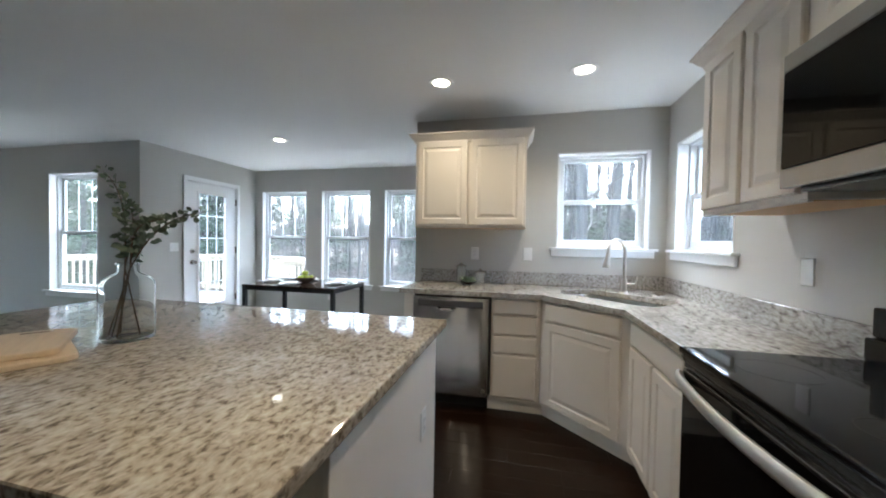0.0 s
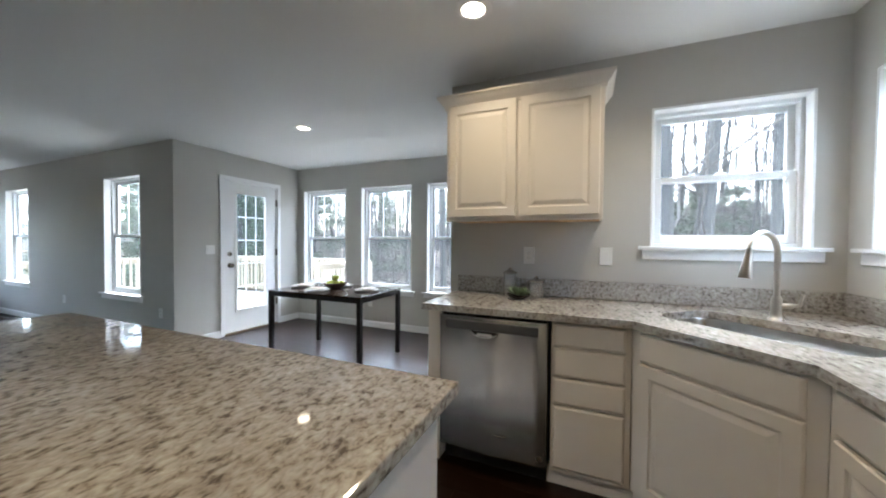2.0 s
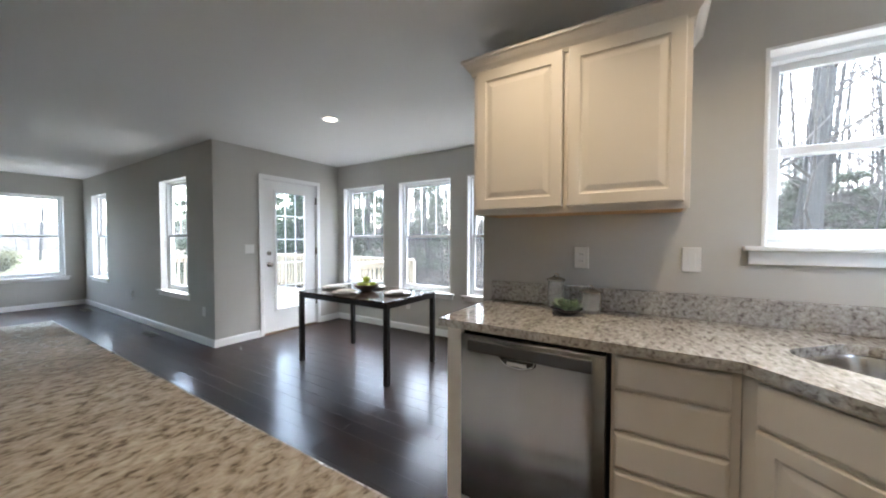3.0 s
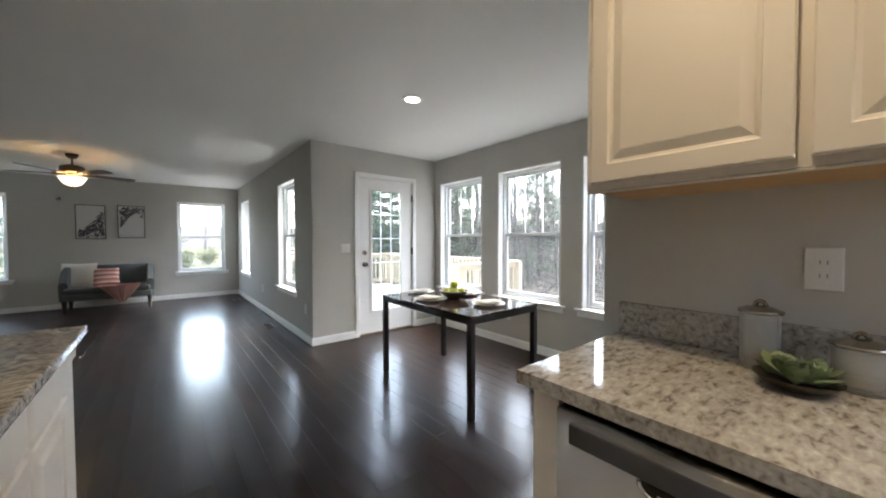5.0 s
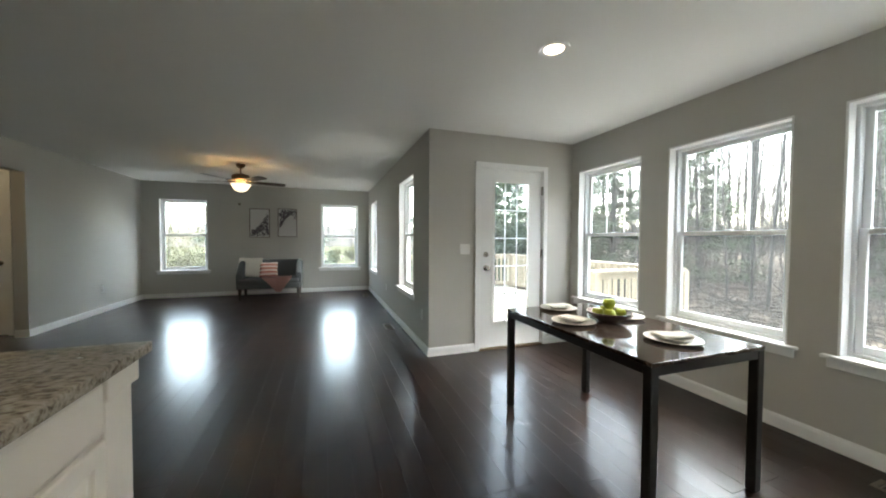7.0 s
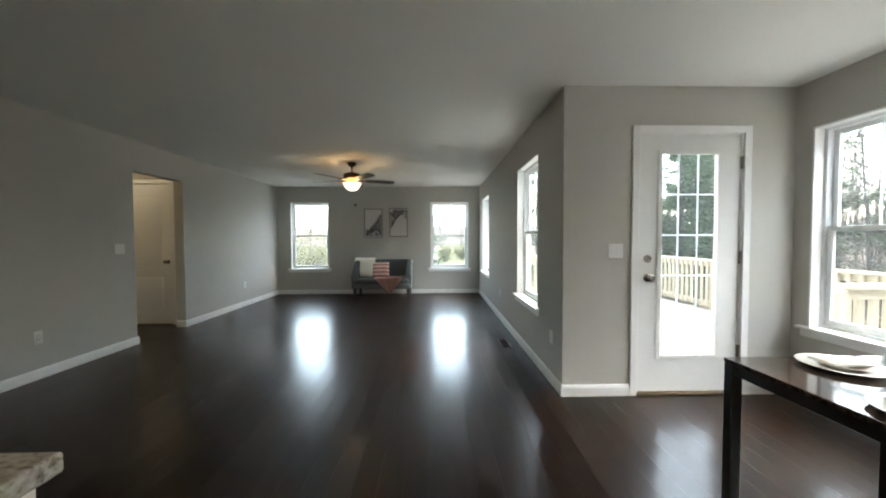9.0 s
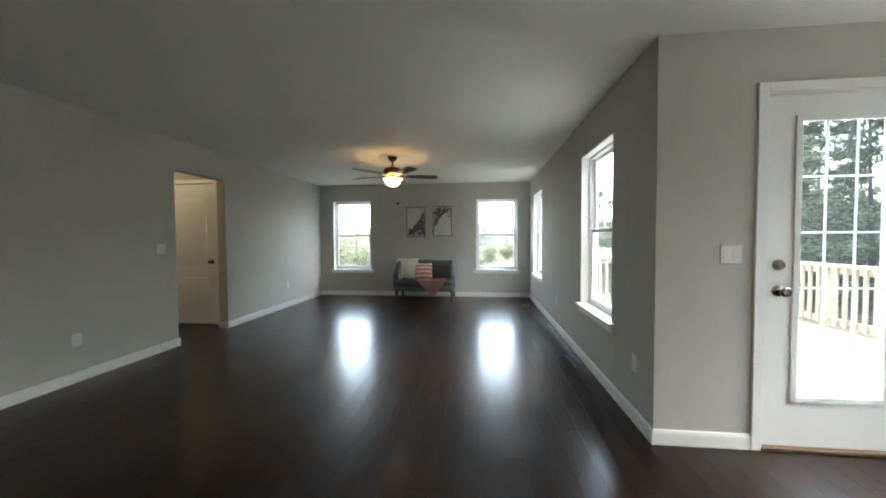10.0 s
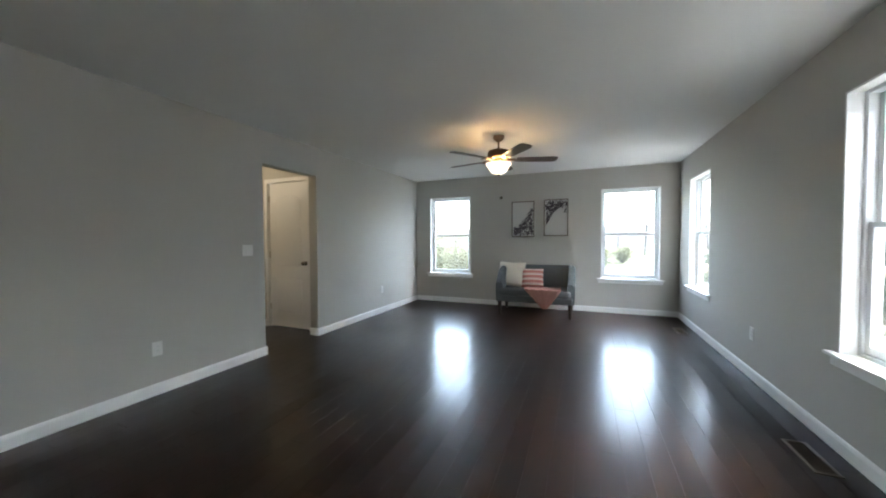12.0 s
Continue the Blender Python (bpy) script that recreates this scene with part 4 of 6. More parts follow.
def plate(name, at, turn, slots, label, w=0.072):
    """An outlet or switch plate on a wall; local -y faces the room."""
    root = thing(name, at, turn, label, "outlet" if name == "wall_outlet" else "switch", name)
    h = 0.115
    part("cover", rings_panel(-w / 2, -h / 2, w / 2, h / 2, [(0, 0.003), (0.003, 0.006)], back=-0.0005), PLATE, root)
    for k in range(slots):
        cx = (k - (slots - 1) / 2) * 0.046
        if name == "wall_outlet":
            part("socket", boxes([(cx - 0.0165, -0.0085, -0.033, cx + 0.0165, -0.0062, 0.033)], 0.002), PLATE, root)
            for z in (-0.018, 0.018):
                part("slot", boxes([(cx - 0.008, -0.0092, z - 0.005, cx - 0.0055, -0.0086, z + 0.006), (cx + 0.0055, -0.0092, z - 0.005, cx + 0.008, -0.0086, z + 0.006)]), SLOT, root)
        else:
            part("rocker", boxes([(cx - 0.016, -0.0095, -0.033, cx + 0.016, -0.0062, 0.033)], 0.002), PLATE, root)


OUT = "white duplex wall outlet plate"
SWI = "white rocker light switch with its cover plate"
plate("wall_outlet", (-0.312, YN, 1.185), 0, 1, OUT + " above the worktop")
plate("light_switch", (0.17, YN, 1.19), 0, 1, SWI + " above the worktop", 0.075)
plate("wall_outlet", (XE, 1.81, 1.19), -90, 0, "blank white outlet plate on the wall beside the range")
plate("wall_outlet", (ISE, 1.42, 0.54), 90, 1, OUT + " on the island")
plate("light_switch", (XD, 3.685, 1.155), 90, 2, "white double rocker switch plate beside the glazed door", 0.118)
plate("light_switch", (-5.66, YS, 1.15), 180, 2, "white double rocker switch plate beside the hall opening", 0.118)
plate("wall_outlet", (-4.83, YS, 0.375), 180, 1, OUT + " low on the long wall")
plate("wall_outlet", (-8.19, YS, 0.395), 180, 1, OUT + " low on the long wall")
plate("wall_outlet", (-7.0, YN, 0.4), 0, 1, OUT + " between the living room windows")
plate("wall_outlet", (-4.62, YN, 0.4), 0, 1, OUT + " near the outer corner")
plate("wall_outlet", (-2.93, YK, 0.36), 0, 1, OUT + " under the nook windows")

# downlights
for sx, sy in SPOTS:
    root = thing("recessed_downlight", (sx, sy, H), 0, "round white recessed ceiling downlight, switched on", "ceiling light", "downlights")
    part("trim_ring", lathe([(0.06, -0.001), (0.094, -0.001), (0.092, -0.006), (0.07, -0.008), (0.06, -0.004)], 32), TRIM, root, "white trim ring", True)
    part("lens", lathe([(0, -0.0015), (0.059, -0.0015), (0.059, -0.0035), (0, -0.005)], 32), LENS, root, "glowing frosted lens", True)
    lamp = new("downlight_lamp", bpy.data.lights.new("downlight_lamp", 'AREA'))
    lamp.data.shape, lamp.data.size, lamp.data.energy, lamp.data.color = 'DISK', 0.115, SPOT_W, LAMP_WARM
    lamp.data.spread = radians(130)
    lamp.parent = root
    lamp.matrix_basis = pose(0, 0, -0.012)


def glass_jar(at, r, h, label):
    root = thing("glass_jar", at, 0, label, "jar", "kitchen jars")
    part("jar", lathe([(0, 0.0), (r * 0.94, 0), (r, 0.006), (r, h - 0.01), (r * 0.97, h), (r * 0.82, h), (r * 0.84, h - 0.01), (r * 0.84, 0.022), (r * 0.78, 0.016), (0, 0.016)], 32), JARGL, root, "", True)
    part("lid", lathe([(0, h + 0.001), (r * 1.1, h + 0.001), (r * 1.16, h + 0.005), (r * 1.12, h + 0.009), (r * 0.95, h + 0.011), (r * 0.72, h + 0.016), (r * 0.35, h + 0.021), (0, h + 0.022)], 28), CHROME, root, "domed metal lid with a rolled edge", True)
    loop = [(0.011 * math.cos(math.pi * q / 10), 0, h + 0.019 + 0.014 * math.sin(math.pi * q / 10)) for q in range(11)]
    part("lid_loop", tube(loop, 0.0055, 8), CHROME, root, "looped metal handle", True)


glass_jar((-0.42, 3.165, CT), 0.042, 0.15, "tall clear glass canister with a looped metal lid")
glass_jar((-0.245, 3.155, CT), 0.048, 0.1, "short clear glass canister with a looped metal lid")


def succulent(at):
    root = thing("succulent_dish", at, 0, "green succulents in a shallow dark dish", "plant")
    part("dish", lathe([(0, 0), (0.035, 0), (0.06, 0.012), (0.078, 0.03), (0.075, 0.031), (0.055, 0.018), (0, 0.014)], 24), mat("dark_glazed_dish", (0.04, 0.035, 0.03), 0.25), root, "dark glazed dish", True)
    rng = random.Random(5)
    for cx, cy, s in ((-0.02, 0.01, 1.4), (0.022, 0.012, 1.35), (0.0, -0.018, 1.25)):
        for k in range(22):
            bm = bmesh.new()
            a, lift = k * 2.4 + cx * 40, 0.3 + 0.055 * k + rng.uniform(-0.12, 0.12)
            L = s * 0.05 * (1.1 - k / 40) * rng.uniform(0.85, 1.1)
            d = Vector((math.cos(a) * math.cos(lift), math.sin(a) * math.cos(lift), math.sin(lift)))
            sd = d.cross(Vector((0, 0, 1))).normalized() * 0.0095 * s
            up = sd.cross(d).normalized() * 0.006
            b0 = Vector((cx, cy, 0.022))
            edge = ((0.0, 0.15), (0.3, 0.75), (0.62, 1.25), (0.85, 1.05), (1.0, 0.35), (1.0, -0.35), (0.85, -1.05), (0.62, -1.25), (0.3, -0.75), (0.0, -0.15))
            vs = [bm.verts.new(b0 + d * L * f + sd * g + up * (0.9 * f)) for f, g in edge]
            top, low = bm.verts.new(b0 + d * L * 0.62 - up * 0.2), bm.verts.new(b0 + d * L * 0.55 - up * 1.5)
            for i in range(10):
                j = (i + 1) % 10
                bm.faces.new((vs[i], vs[j], top))
                bm.faces.new((vs[j], vs[i], low))
            part("leaf", bm, SUCC, root, "", True)


succulent((-0.34, 3.05, CT))


def leaf_quad(bm, p, d, n, L, w):
    """A small pointed oval leaf from p along d, facing n."""
    s = d.cross(n)
    s = s.normalized() if s.length > 1e-4 else Vector((1, 0, 0))
    n = s.cross(d).normalized()
    pts = [p, p + d * L * 0.3 + s * w * 0.45, p + d * L * 0.65 + s * w * 0.42, p + d * L, p + d * L * 0.65 - s * w * 0.42, p + d * L * 0.3 - s * w * 0.45]
    c = bm.verts.new(p + d * L * 0.5 + n * w * 0.12)
    vs = [bm.verts.new(q) for q in pts]
    for i in range(6):
        bm.faces.new((vs[i], vs[(i + 1) % 6], c))


def vase():
    at = (-1.27, 1.02, 0.92)
    root = thing("glass_vase", at, 0, "large clear glass bottle vase holding eucalyptus branches", "vase")
    r = 0.079
    part("bottle", lathe([(0, 0.004), (r * 0.9, 0.0), (r, 0.012), (r, 0.185), (r * 0.97, 0.205), (r * 0.8, 0.224), (r * 0.45, 0.236), (r * 0.36, 0.246), (r * 0.36, 0.2645), (r * 0.32, 0.2645), (r * 0.32, 0.247), (r * 0.42, 0.234), (r * 0.77, 0.22), (r * 0.94, 0.203), (r * 0.965, 0.185), (r * 0.965, 0.015), (0, 0.01)], 40), CLEAR, root, "", True)
    part("rim", lathe([(r * 0.32, 0.265), (r * 0.36, 0.265), (r * 0.43, 0.268), (r * 0.44, 0.272), (r * 0.4, 0.276), (r * 0.34, 0.274), (r * 0.32, 0.265)], 40), CLEAR, root, "rolled glass rim", True)
    rng = random.Random(11)
    plant = thing("eucalyptus_branches", at, 0, "eucalyptus branches with small grey-green leaves in the vase", "plant")
    for bx, by, tx, ty, tz, nleaf in ((0.03, 0.02, -0.19, 0.05, 0.62, 24), (-0.05, 0.01, -0.13, 0.08, 0.5, 19), (-0.03, -0.03, 0.32, 0.07, 0.47, 30), (-0.06, -0.02, 0.17, -0.01, 0.43, 21), (0.01, -0.04, 0.06, 0.1, 0.44, 17)):
        pts, lo = [], Vector((bx, by, 0.014))
        neck = Vector((0.012 * (1 if tx > 0 else -1), 0.0, 0.255))
        tip = Vector((tx, ty, tz))
        for k in range(5):
            pts.append(lo.lerp(neck, k / 4))
        for k in range(1, 11):
            q = neck.lerp(tip, k / 10)
            q.z += 0.05 * math.sin(math.pi * k / 10)
            q.x -= 0.04 * math.sin(math.pi * k / 10) * (1 if tx > 0 else -1)
            pts.append(q)
        part("stem", tube(pts, [0.0026] * 5 + [0.0026 - 0.00018 * k for k in range(10)], 6), STEM, plant)
        bm = bmesh.new()
        nleaf = int(nleaf * 1.25)
        for k in range(nleaf):
            f = (k / nleaf) ** 0.9
            i = 5 + min(8, int(f * 9))
            p = pts[i].lerp(pts[i + 1], f * 9 - int(f * 9)) if i < 13 else pts[-1]
            ax = (pts[min(i + 1, 14)] - pts[i - 1]).normalized()
            for side in (-1, 1):
                d = (ax * rng.uniform(0.1, 0.7) + Vector((rng.uniform(-1, 1), rng.uniform(-1, 1), rng.uniform(-0.6, 0.9))).normalized()).normalized()
                sz = rng.uniform(0.022, 0.038) * (1 - 0.3 * f)
                leaf_quad(bm, p + d * 0.012, d, Vector((rng.uniform(-1, 1), rng.uniform(-1, 1), rng.uniform(0.1, 1))), sz, sz * 0.8)
        part("leaves", bm, LEAF, plant)


vase()


def boards():
    """Two wooden boards stacked askew on the island."""
    def board(at, turn, label, material, w, d, thick):
        root = thing("cutting_board", at, turn, label, "cutting board", "cutting boards")
        rad, out = 0.035, []
        for cx, cy, s in ((1, 1, 0), (-1, 1, 90), (-1, -1, 180), (1, -1, 270)):
            for k in range(7):
                q = radians(s + 15 * k)
                out.append((cx * (w / 2 - rad) + rad * math.cos(q), cy * (d / 2 - rad) + rad * math.sin(q)))
        part("board", prism(out, 0, thick, b=0.004), material, root)
        slot = [(-w / 2 + 0.035 + 0.008 * math.cos(radians(q)), (0.03 if 0 < q < 180 else -0.03) + 0.008 * math.sin(radians(q))) for q in range(15, 360, 30)]
        # no hole is cut: a thin dark plate paints the slot's shade
        part("handle_slot", prism(slot, thick + 0.0002, thick + 0.0012), SLOT_SHADE, root, "dark plate painted for the shade in the handle slot")
    board((-1.37, 0.795, 0.9205), -25, "maple cutting board with rounded corners lying on the island", BOARD, 0.36, 0.22, 0.018)
    board((-1.385, 0.815, 0.9395), -38, "smaller maple cutting board lying askew on another board", BOARD, 0.32, 0.19, 0.018)


boards()

# ---- breakfast nook ----


def marble():
    m = bpy.data.materials.new("brown_marble_laminate")
    m.use_nodes = True
    n, l = m.node_tree.nodes, m.node_tree.links
    b = n["Principled BSDF"]
    b.inputs["Roughness"].default_value = 0.08
    tc = n.new("ShaderNodeTexCoord")
    a = n.new("ShaderNodeTexNoise")
    a.inputs["Scale"].default_value, a.inputs["Detail"].default_value, a.inputs["Distortion"].default_value = 9, 8, 2.2
    l.new(tc.outputs["Object"], a.inputs["Vector"])
    r = ramp(n, [(0.3, (0.011, 0.008, 0.007)), (0.48, (0.03, 0.02, 0.015)), (0.56, (0.11, 0.082, 0.066)), (0.6, (0.04, 0.027, 0.021)), (0.8, (0.016, 0.012, 0.01))])
    l.new(a.outputs["Fac"], r.inputs[0])
    l.new(r.outputs[0], b.inputs["Base Color"])
    return m


def dining_table():
    x0, x1, y0, y1, z = -3.145, -1.925, 3.525, 4.285, 0.738
    root = thing("dining_table", ((x0 + x1) / 2, (y0 + y1) / 2, 0), 0, "black dining table with a glossy brown marble-look top", "table")
    a, b, t = (x1 - x0) / 2, (y1 - y0) / 2, 0.045
    part("tabletop", boxes([(-a, -b, z - 0.018, a, b, z)], 0.003, 2), marble(), root, "glossy brown marble-look top")
    for s in (-1, 1):
        part("apron", boxes([(-a + t, s * (b - 0.004) - (0.02 if s > 0 else 0), z - 0.062, a - t, s * (b - 0.004) + (0.02 if s < 0 else 0), z - 0.0185)], 0.002), TABLEB, root)
        part("apron", boxes([(s * (a - 0.004) - (0.02 if s > 0 else 0), -b + t, z - 0.062, s * (a - 0.004) + (0.02 if s < 0 else 0), b - t, z - 0.0185)], 0.002), TABLEB, root)
        for q in (-1, 1):
            cx, cy = s * (a - t / 2 - 0.001), q * (b - t / 2 - 0.001)
            part("leg", boxes([(cx - t / 2, cy - t / 2, 0, cx + t / 2, cy + t / 2, z - 0.0185)], 0.003), TABLEB, root)
    return z


TZ = dining_table()


def dinner_plate(at, turn):
    root = thing("dinner_plate", at, 0, "white ceramic dinner plate with a smaller plate on it", "plate", "place settings")
    part("rim", lathe([(0, 0), (0.075, 0), (0.085, 0.004), (0.132, 0.016), (0.134, 0.018), (0.13, 0.0185), (0.084, 0.008), (0, 0.006)], 36), CERAMIC, root, "", True)
    small = thing("side_plate", (at[0], at[1], at[2] + 0.0185), 0, "white ceramic side plate stacked on a dinner plate", "plate", "place settings")
    part("rim", lathe([(0, -0.01), (0.055, -0.01), (0.062, -0.006), (0.095, 0.007), (0.096, 0.009), (0.093, 0.0092), (0.06, -0.002), (0, -0.004)], 32), CERAMIC, small, "", True)
    nap = thing("folded_napkin", (at[0], at[1], at[2] + 0.0285), turn, "folded white linen napkin on a plate", "napkin", "place settings")
    bm = boxes([(-0.09, -0.05, 0, 0.09, 0.05, 0.004), (-0.087, -0.047, 0.0042, 0.089, 0.046, 0.008)], 0.0018, 2)
    part("cloth", bm, LINEN, nap)


for px, py, a in ((-3.0, 3.88, 90), (-2.62, 3.7, 15), (-2.64, 4.125, -10), (-2.14, 3.93, 80)):
    dinner_plate((px, py, TZ), a)


def fruit_bowl(at):
    root = thing("fruit_bowl", at, 0, "dark turned wooden bowl on the dining table", "bowl")
    part("bowl", lathe([(0, 0), (0.055, 0), (0.06, 0.008), (0.1, 0.03), (0.132, 0.062), (0.136, 0.07), (0.13, 0.071), (0.096, 0.04), (0.05, 0.018), (0, 0.014)], 36), BOWL, root, "", True)
    for dx, dy, dz, s in ((-0.055, 0.02, 0.058, 1), (0.045, 0.045, 0.06, 0.95), (0.05, -0.045, 0.058, 1), (-0.03, -0.06, 0.058, 0.95), (0.0, 0.0, 0.112, 1.05)):
        r = 0.037 * s
        ap = thing("green_apple", (at[0] + dx, at[1] + dy, at[2] + dz - 0.03), random.Random(dx).random() * 360, "shiny green apple in the wooden bowl", "apple", "apples")
        part("fruit", lathe([(0, 0.006), (r * 0.35, 0.001), (r * 0.75, r * 0.35), (r, r * 1.0), (r * 0.96, r * 1.35), (r * 0.7, r * 1.72), (r * 0.3, r * 1.78), (0, r * 1.62)], 20), APPLE, ap, "", True)
        part("stalk", tube([(0, 0, r * 1.6), (0.002, 0.001, r * 1.9), (0.006, 0.002, r * 2.05)], 0.0016, 5), STEM, ap)


fruit_bowl((-2.565, 3.93, TZ))


def register(at, turn, label, w=0.34, d=0.12):
    root = thing("floor_register", at, turn, label, "floor vent", "floor registers")
    part("frame", boxes([(-w / 2, -d / 2, 0.0005, w / 2, -d / 2 + 0.018, 0.006), (-w / 2, d / 2 - 0.018, 0.0005, w / 2, d / 2, 0.006), (-w / 2, -d / 2 + 0.018, 0.0005, -w / 2 + 0.02, d / 2 - 0.018, 0.006), (w / 2 - 0.02, -d / 2 + 0.018, 0.0005, w / 2, d / 2 - 0.018, 0.006)], 0.001), VENTB, root)
    # no opening below: a dark sheet stands in for the duct's shade
    part("duct", boxes([(-w / 2 + 0.02, -d / 2 + 0.018, 0.0005, w / 2 - 0.02, d / 2 - 0.018, 0.001)]), SUB, root, "dark sheet painted for the shade in the duct")
    for k in range(14):
        x = -w / 2 + 0.03 + (w - 0.06) * k / 13
        part("slat", boxes([(x - 0.004, -d / 2 + 0.018, 0.0012, x + 0.004, d / 2 - 0.018, 0.005)]), VENTB, root)


register((-5.73, 3.085, 0), 0, "brown metal floor register beside the baseboard")
register((-1.6, 4.93, 0), 0, "brown metal floor register under the nook windows")
register((-8.6, 3.085, 0), 0, "brown metal floor register near the far corner")

# ---- living room ----


def loveseat():
    root = thing("loveseat", (-8.72, 1.14, 0), 90, "small charcoal upholstered loveseat with dark wooden legs", "sofa")
    w = 0.61
    bm = boxes([(-w + 0.02, 0.0, 0.22, w - 0.02, 0.6, 0.33)], 0.03, 3)
    part("seat_base", bm, SOFA, root, "", True)
    bm = boxes([(-w + 0.05, -0.01, 0.331, w - 0.05, 0.56, 0.435)], 0.035, 3)
    part("seat", bm, SOFA, root, "", True)
    n, bm = 24, bmesh.new()
    ring = []
    for k in range(n + 1):
        u = -1 + 2 * k / n
        x = w * max(-1, min(1, 1.25 * u))
        if abs(u) > 0.8:
            y = 0.66 - (abs(u) - 0.8) / 0.2 * 0.62
            x = math.copysign(w, u)
        else:
            y = 0.66
        hgt = 0.8 if abs(u) <= 0.8 else 0.8 - 0.26 * ((abs(u) - 0.8) / 0.2) ** 4
        ring.append((x, y, hgt))
    pts = []
    for x, y, h in ring:
        pts.append((Vector((x, y)), h))
    loops = []
    for i, (p, h) in enumerate(pts):
        q0, q1 = pts[max(i - 1, 0)][0], pts[min(i + 1, n)][0]
        t = (q1 - q0).normalized()
        nrm = Vector((-t.y, t.x))
        o, inn = p, p - nrm * 0.11
        loops.append([bm.verts.new(c) for c in ((o.x, o.y, 0.22), (o.x + nrm.x * 0.01, o.y + nrm.y * 0.01, h - 0.05), ((o.x * 0.8 + inn.x * 0.2), (o.y * 0.8 + inn.y * 0.2), h), ((o.x * 0.2 + inn.x * 0.8), (o.y * 0.2 + inn.y * 0.8), h), (inn.x, inn.y, h - 0.05), (inn.x, inn.y, 0.22))])
    for p, q in zip(loops, loops[1:]):
        for i in range(6):
            j = (i + 1) % 6
            bm.faces.new((p[i], p[j], q[j], q[i]))
    bm.faces.new(loops[0])
    bm.faces.new(loops[-1][::-1])
    part("backrest", bm, SOFA, root, "curved charcoal backrest with arms", True)
    for x in (-w + 0.06, w - 0.06):
        for y in (0.05, 0.6):
            part("leg", tube([(x * 1.0, y, 0), (x, y, 0.222)], [0.022, 0.036], 10), SOFALEG, root, "dark tapered wooden leg", True)


loveseat()


def cushion(name, at, tilt, turn, w, h, d, material, label):
    """A plump square cushion leaning back."""
    n, bm = 14, bmesh.new()
    g = {}
    for s in (-1, 1):
        for i in range(n + 1):
            for j in range(n + 1):
                u, v = -1 + 2 * i / n, -1 + 2 * j / n
                edge = (1 - u * u) * (1 - v * v)
                if s == 1 and (i in (0, n) or j in (0, n)):
                    g[s, i, j] = g[-1, i, j]
                    continue
                k = 1 - 0.06 * (1 - abs(u * v))
                g[s, i, j] = bm.verts.new((u * w / 2 * k, s * d / 2 * edge ** 0.42, v * h / 2 * k + h / 2))
    for s in (-1, 1):
        for i in range(n):
            for j in range(n):
                f = (g[s, i, j], g[s, i + 1, j], g[s, i + 1, j + 1], g[s, i, j + 1])
                bm.faces.new(f if s < 0 else f[::-1])
    ob = new(name, mesh_of(bm, name, material, True))
    ob.matrix_basis = Matrix.Translation(at) @ pose(0, 0, 0, 0, 0, turn) @ pose(0, 0, 0, tilt, 0, 0)
    return tagged(ob, label, "cushion", "cushions")


cushion("cushion", (-9.05, 0.7, 0.437), -18, 76, 0.49, 0.43, 0.16, CREAM, "cream knitted cushion leaning on the loveseat back")
cushion("cushion", (-9.0, 1.09, 0.437), -20, 97, 0.36, 0.33, 0.14, STRIPE, "red and cream striped cushion leaning on the loveseat")


def throw():
    """A knitted blanket across the seat, its corner hanging over the front edge."""
    bm, n = bmesh.new(), 22
    rng = random.Random(3)
    rows = []
    for i in range(n + 1):
        f = i / n
        row = []
        for j in range(n + 1):
            v = -1 + 2 * j / n
            half = 0.30 - 0.26 * max(0, f - 0.5) / 0.5
            y = 1.27 + v * half * (1 if v < 0 else 0.9) + 0.05 * f
            if f < 0.5:
                x, z = -9.05 + 0.345 * f / 0.5, 0.443
            else:
                x, z = -8.702 + 0.004 * math.sin(9 * v), 0.443 - 0.3 * (f - 0.5) / 0.5
            z += 0.006 * math.sin(14 * v + 5 * f) + 0.006
            row.append(bm.verts.new((x + 0.008 * abs(math.sin(11 * v + 3 * f)), y, z)))
        rows.append(row)
    for p, q in zip(rows, rows[1:]):
        for j in range(n):
            bm.faces.new((p[j], p[j + 1], q[j + 1], q[j]))
    r = bmesh.ops.solidify(bm, geom=bm.faces[:], thickness=0.008)
    ob = new("throw_blanket", mesh_of(bm, "throw_blanket", PINK, True))
    tagged(ob, "dusty pink knitted throw draped over the loveseat seat", "blanket")


throw()


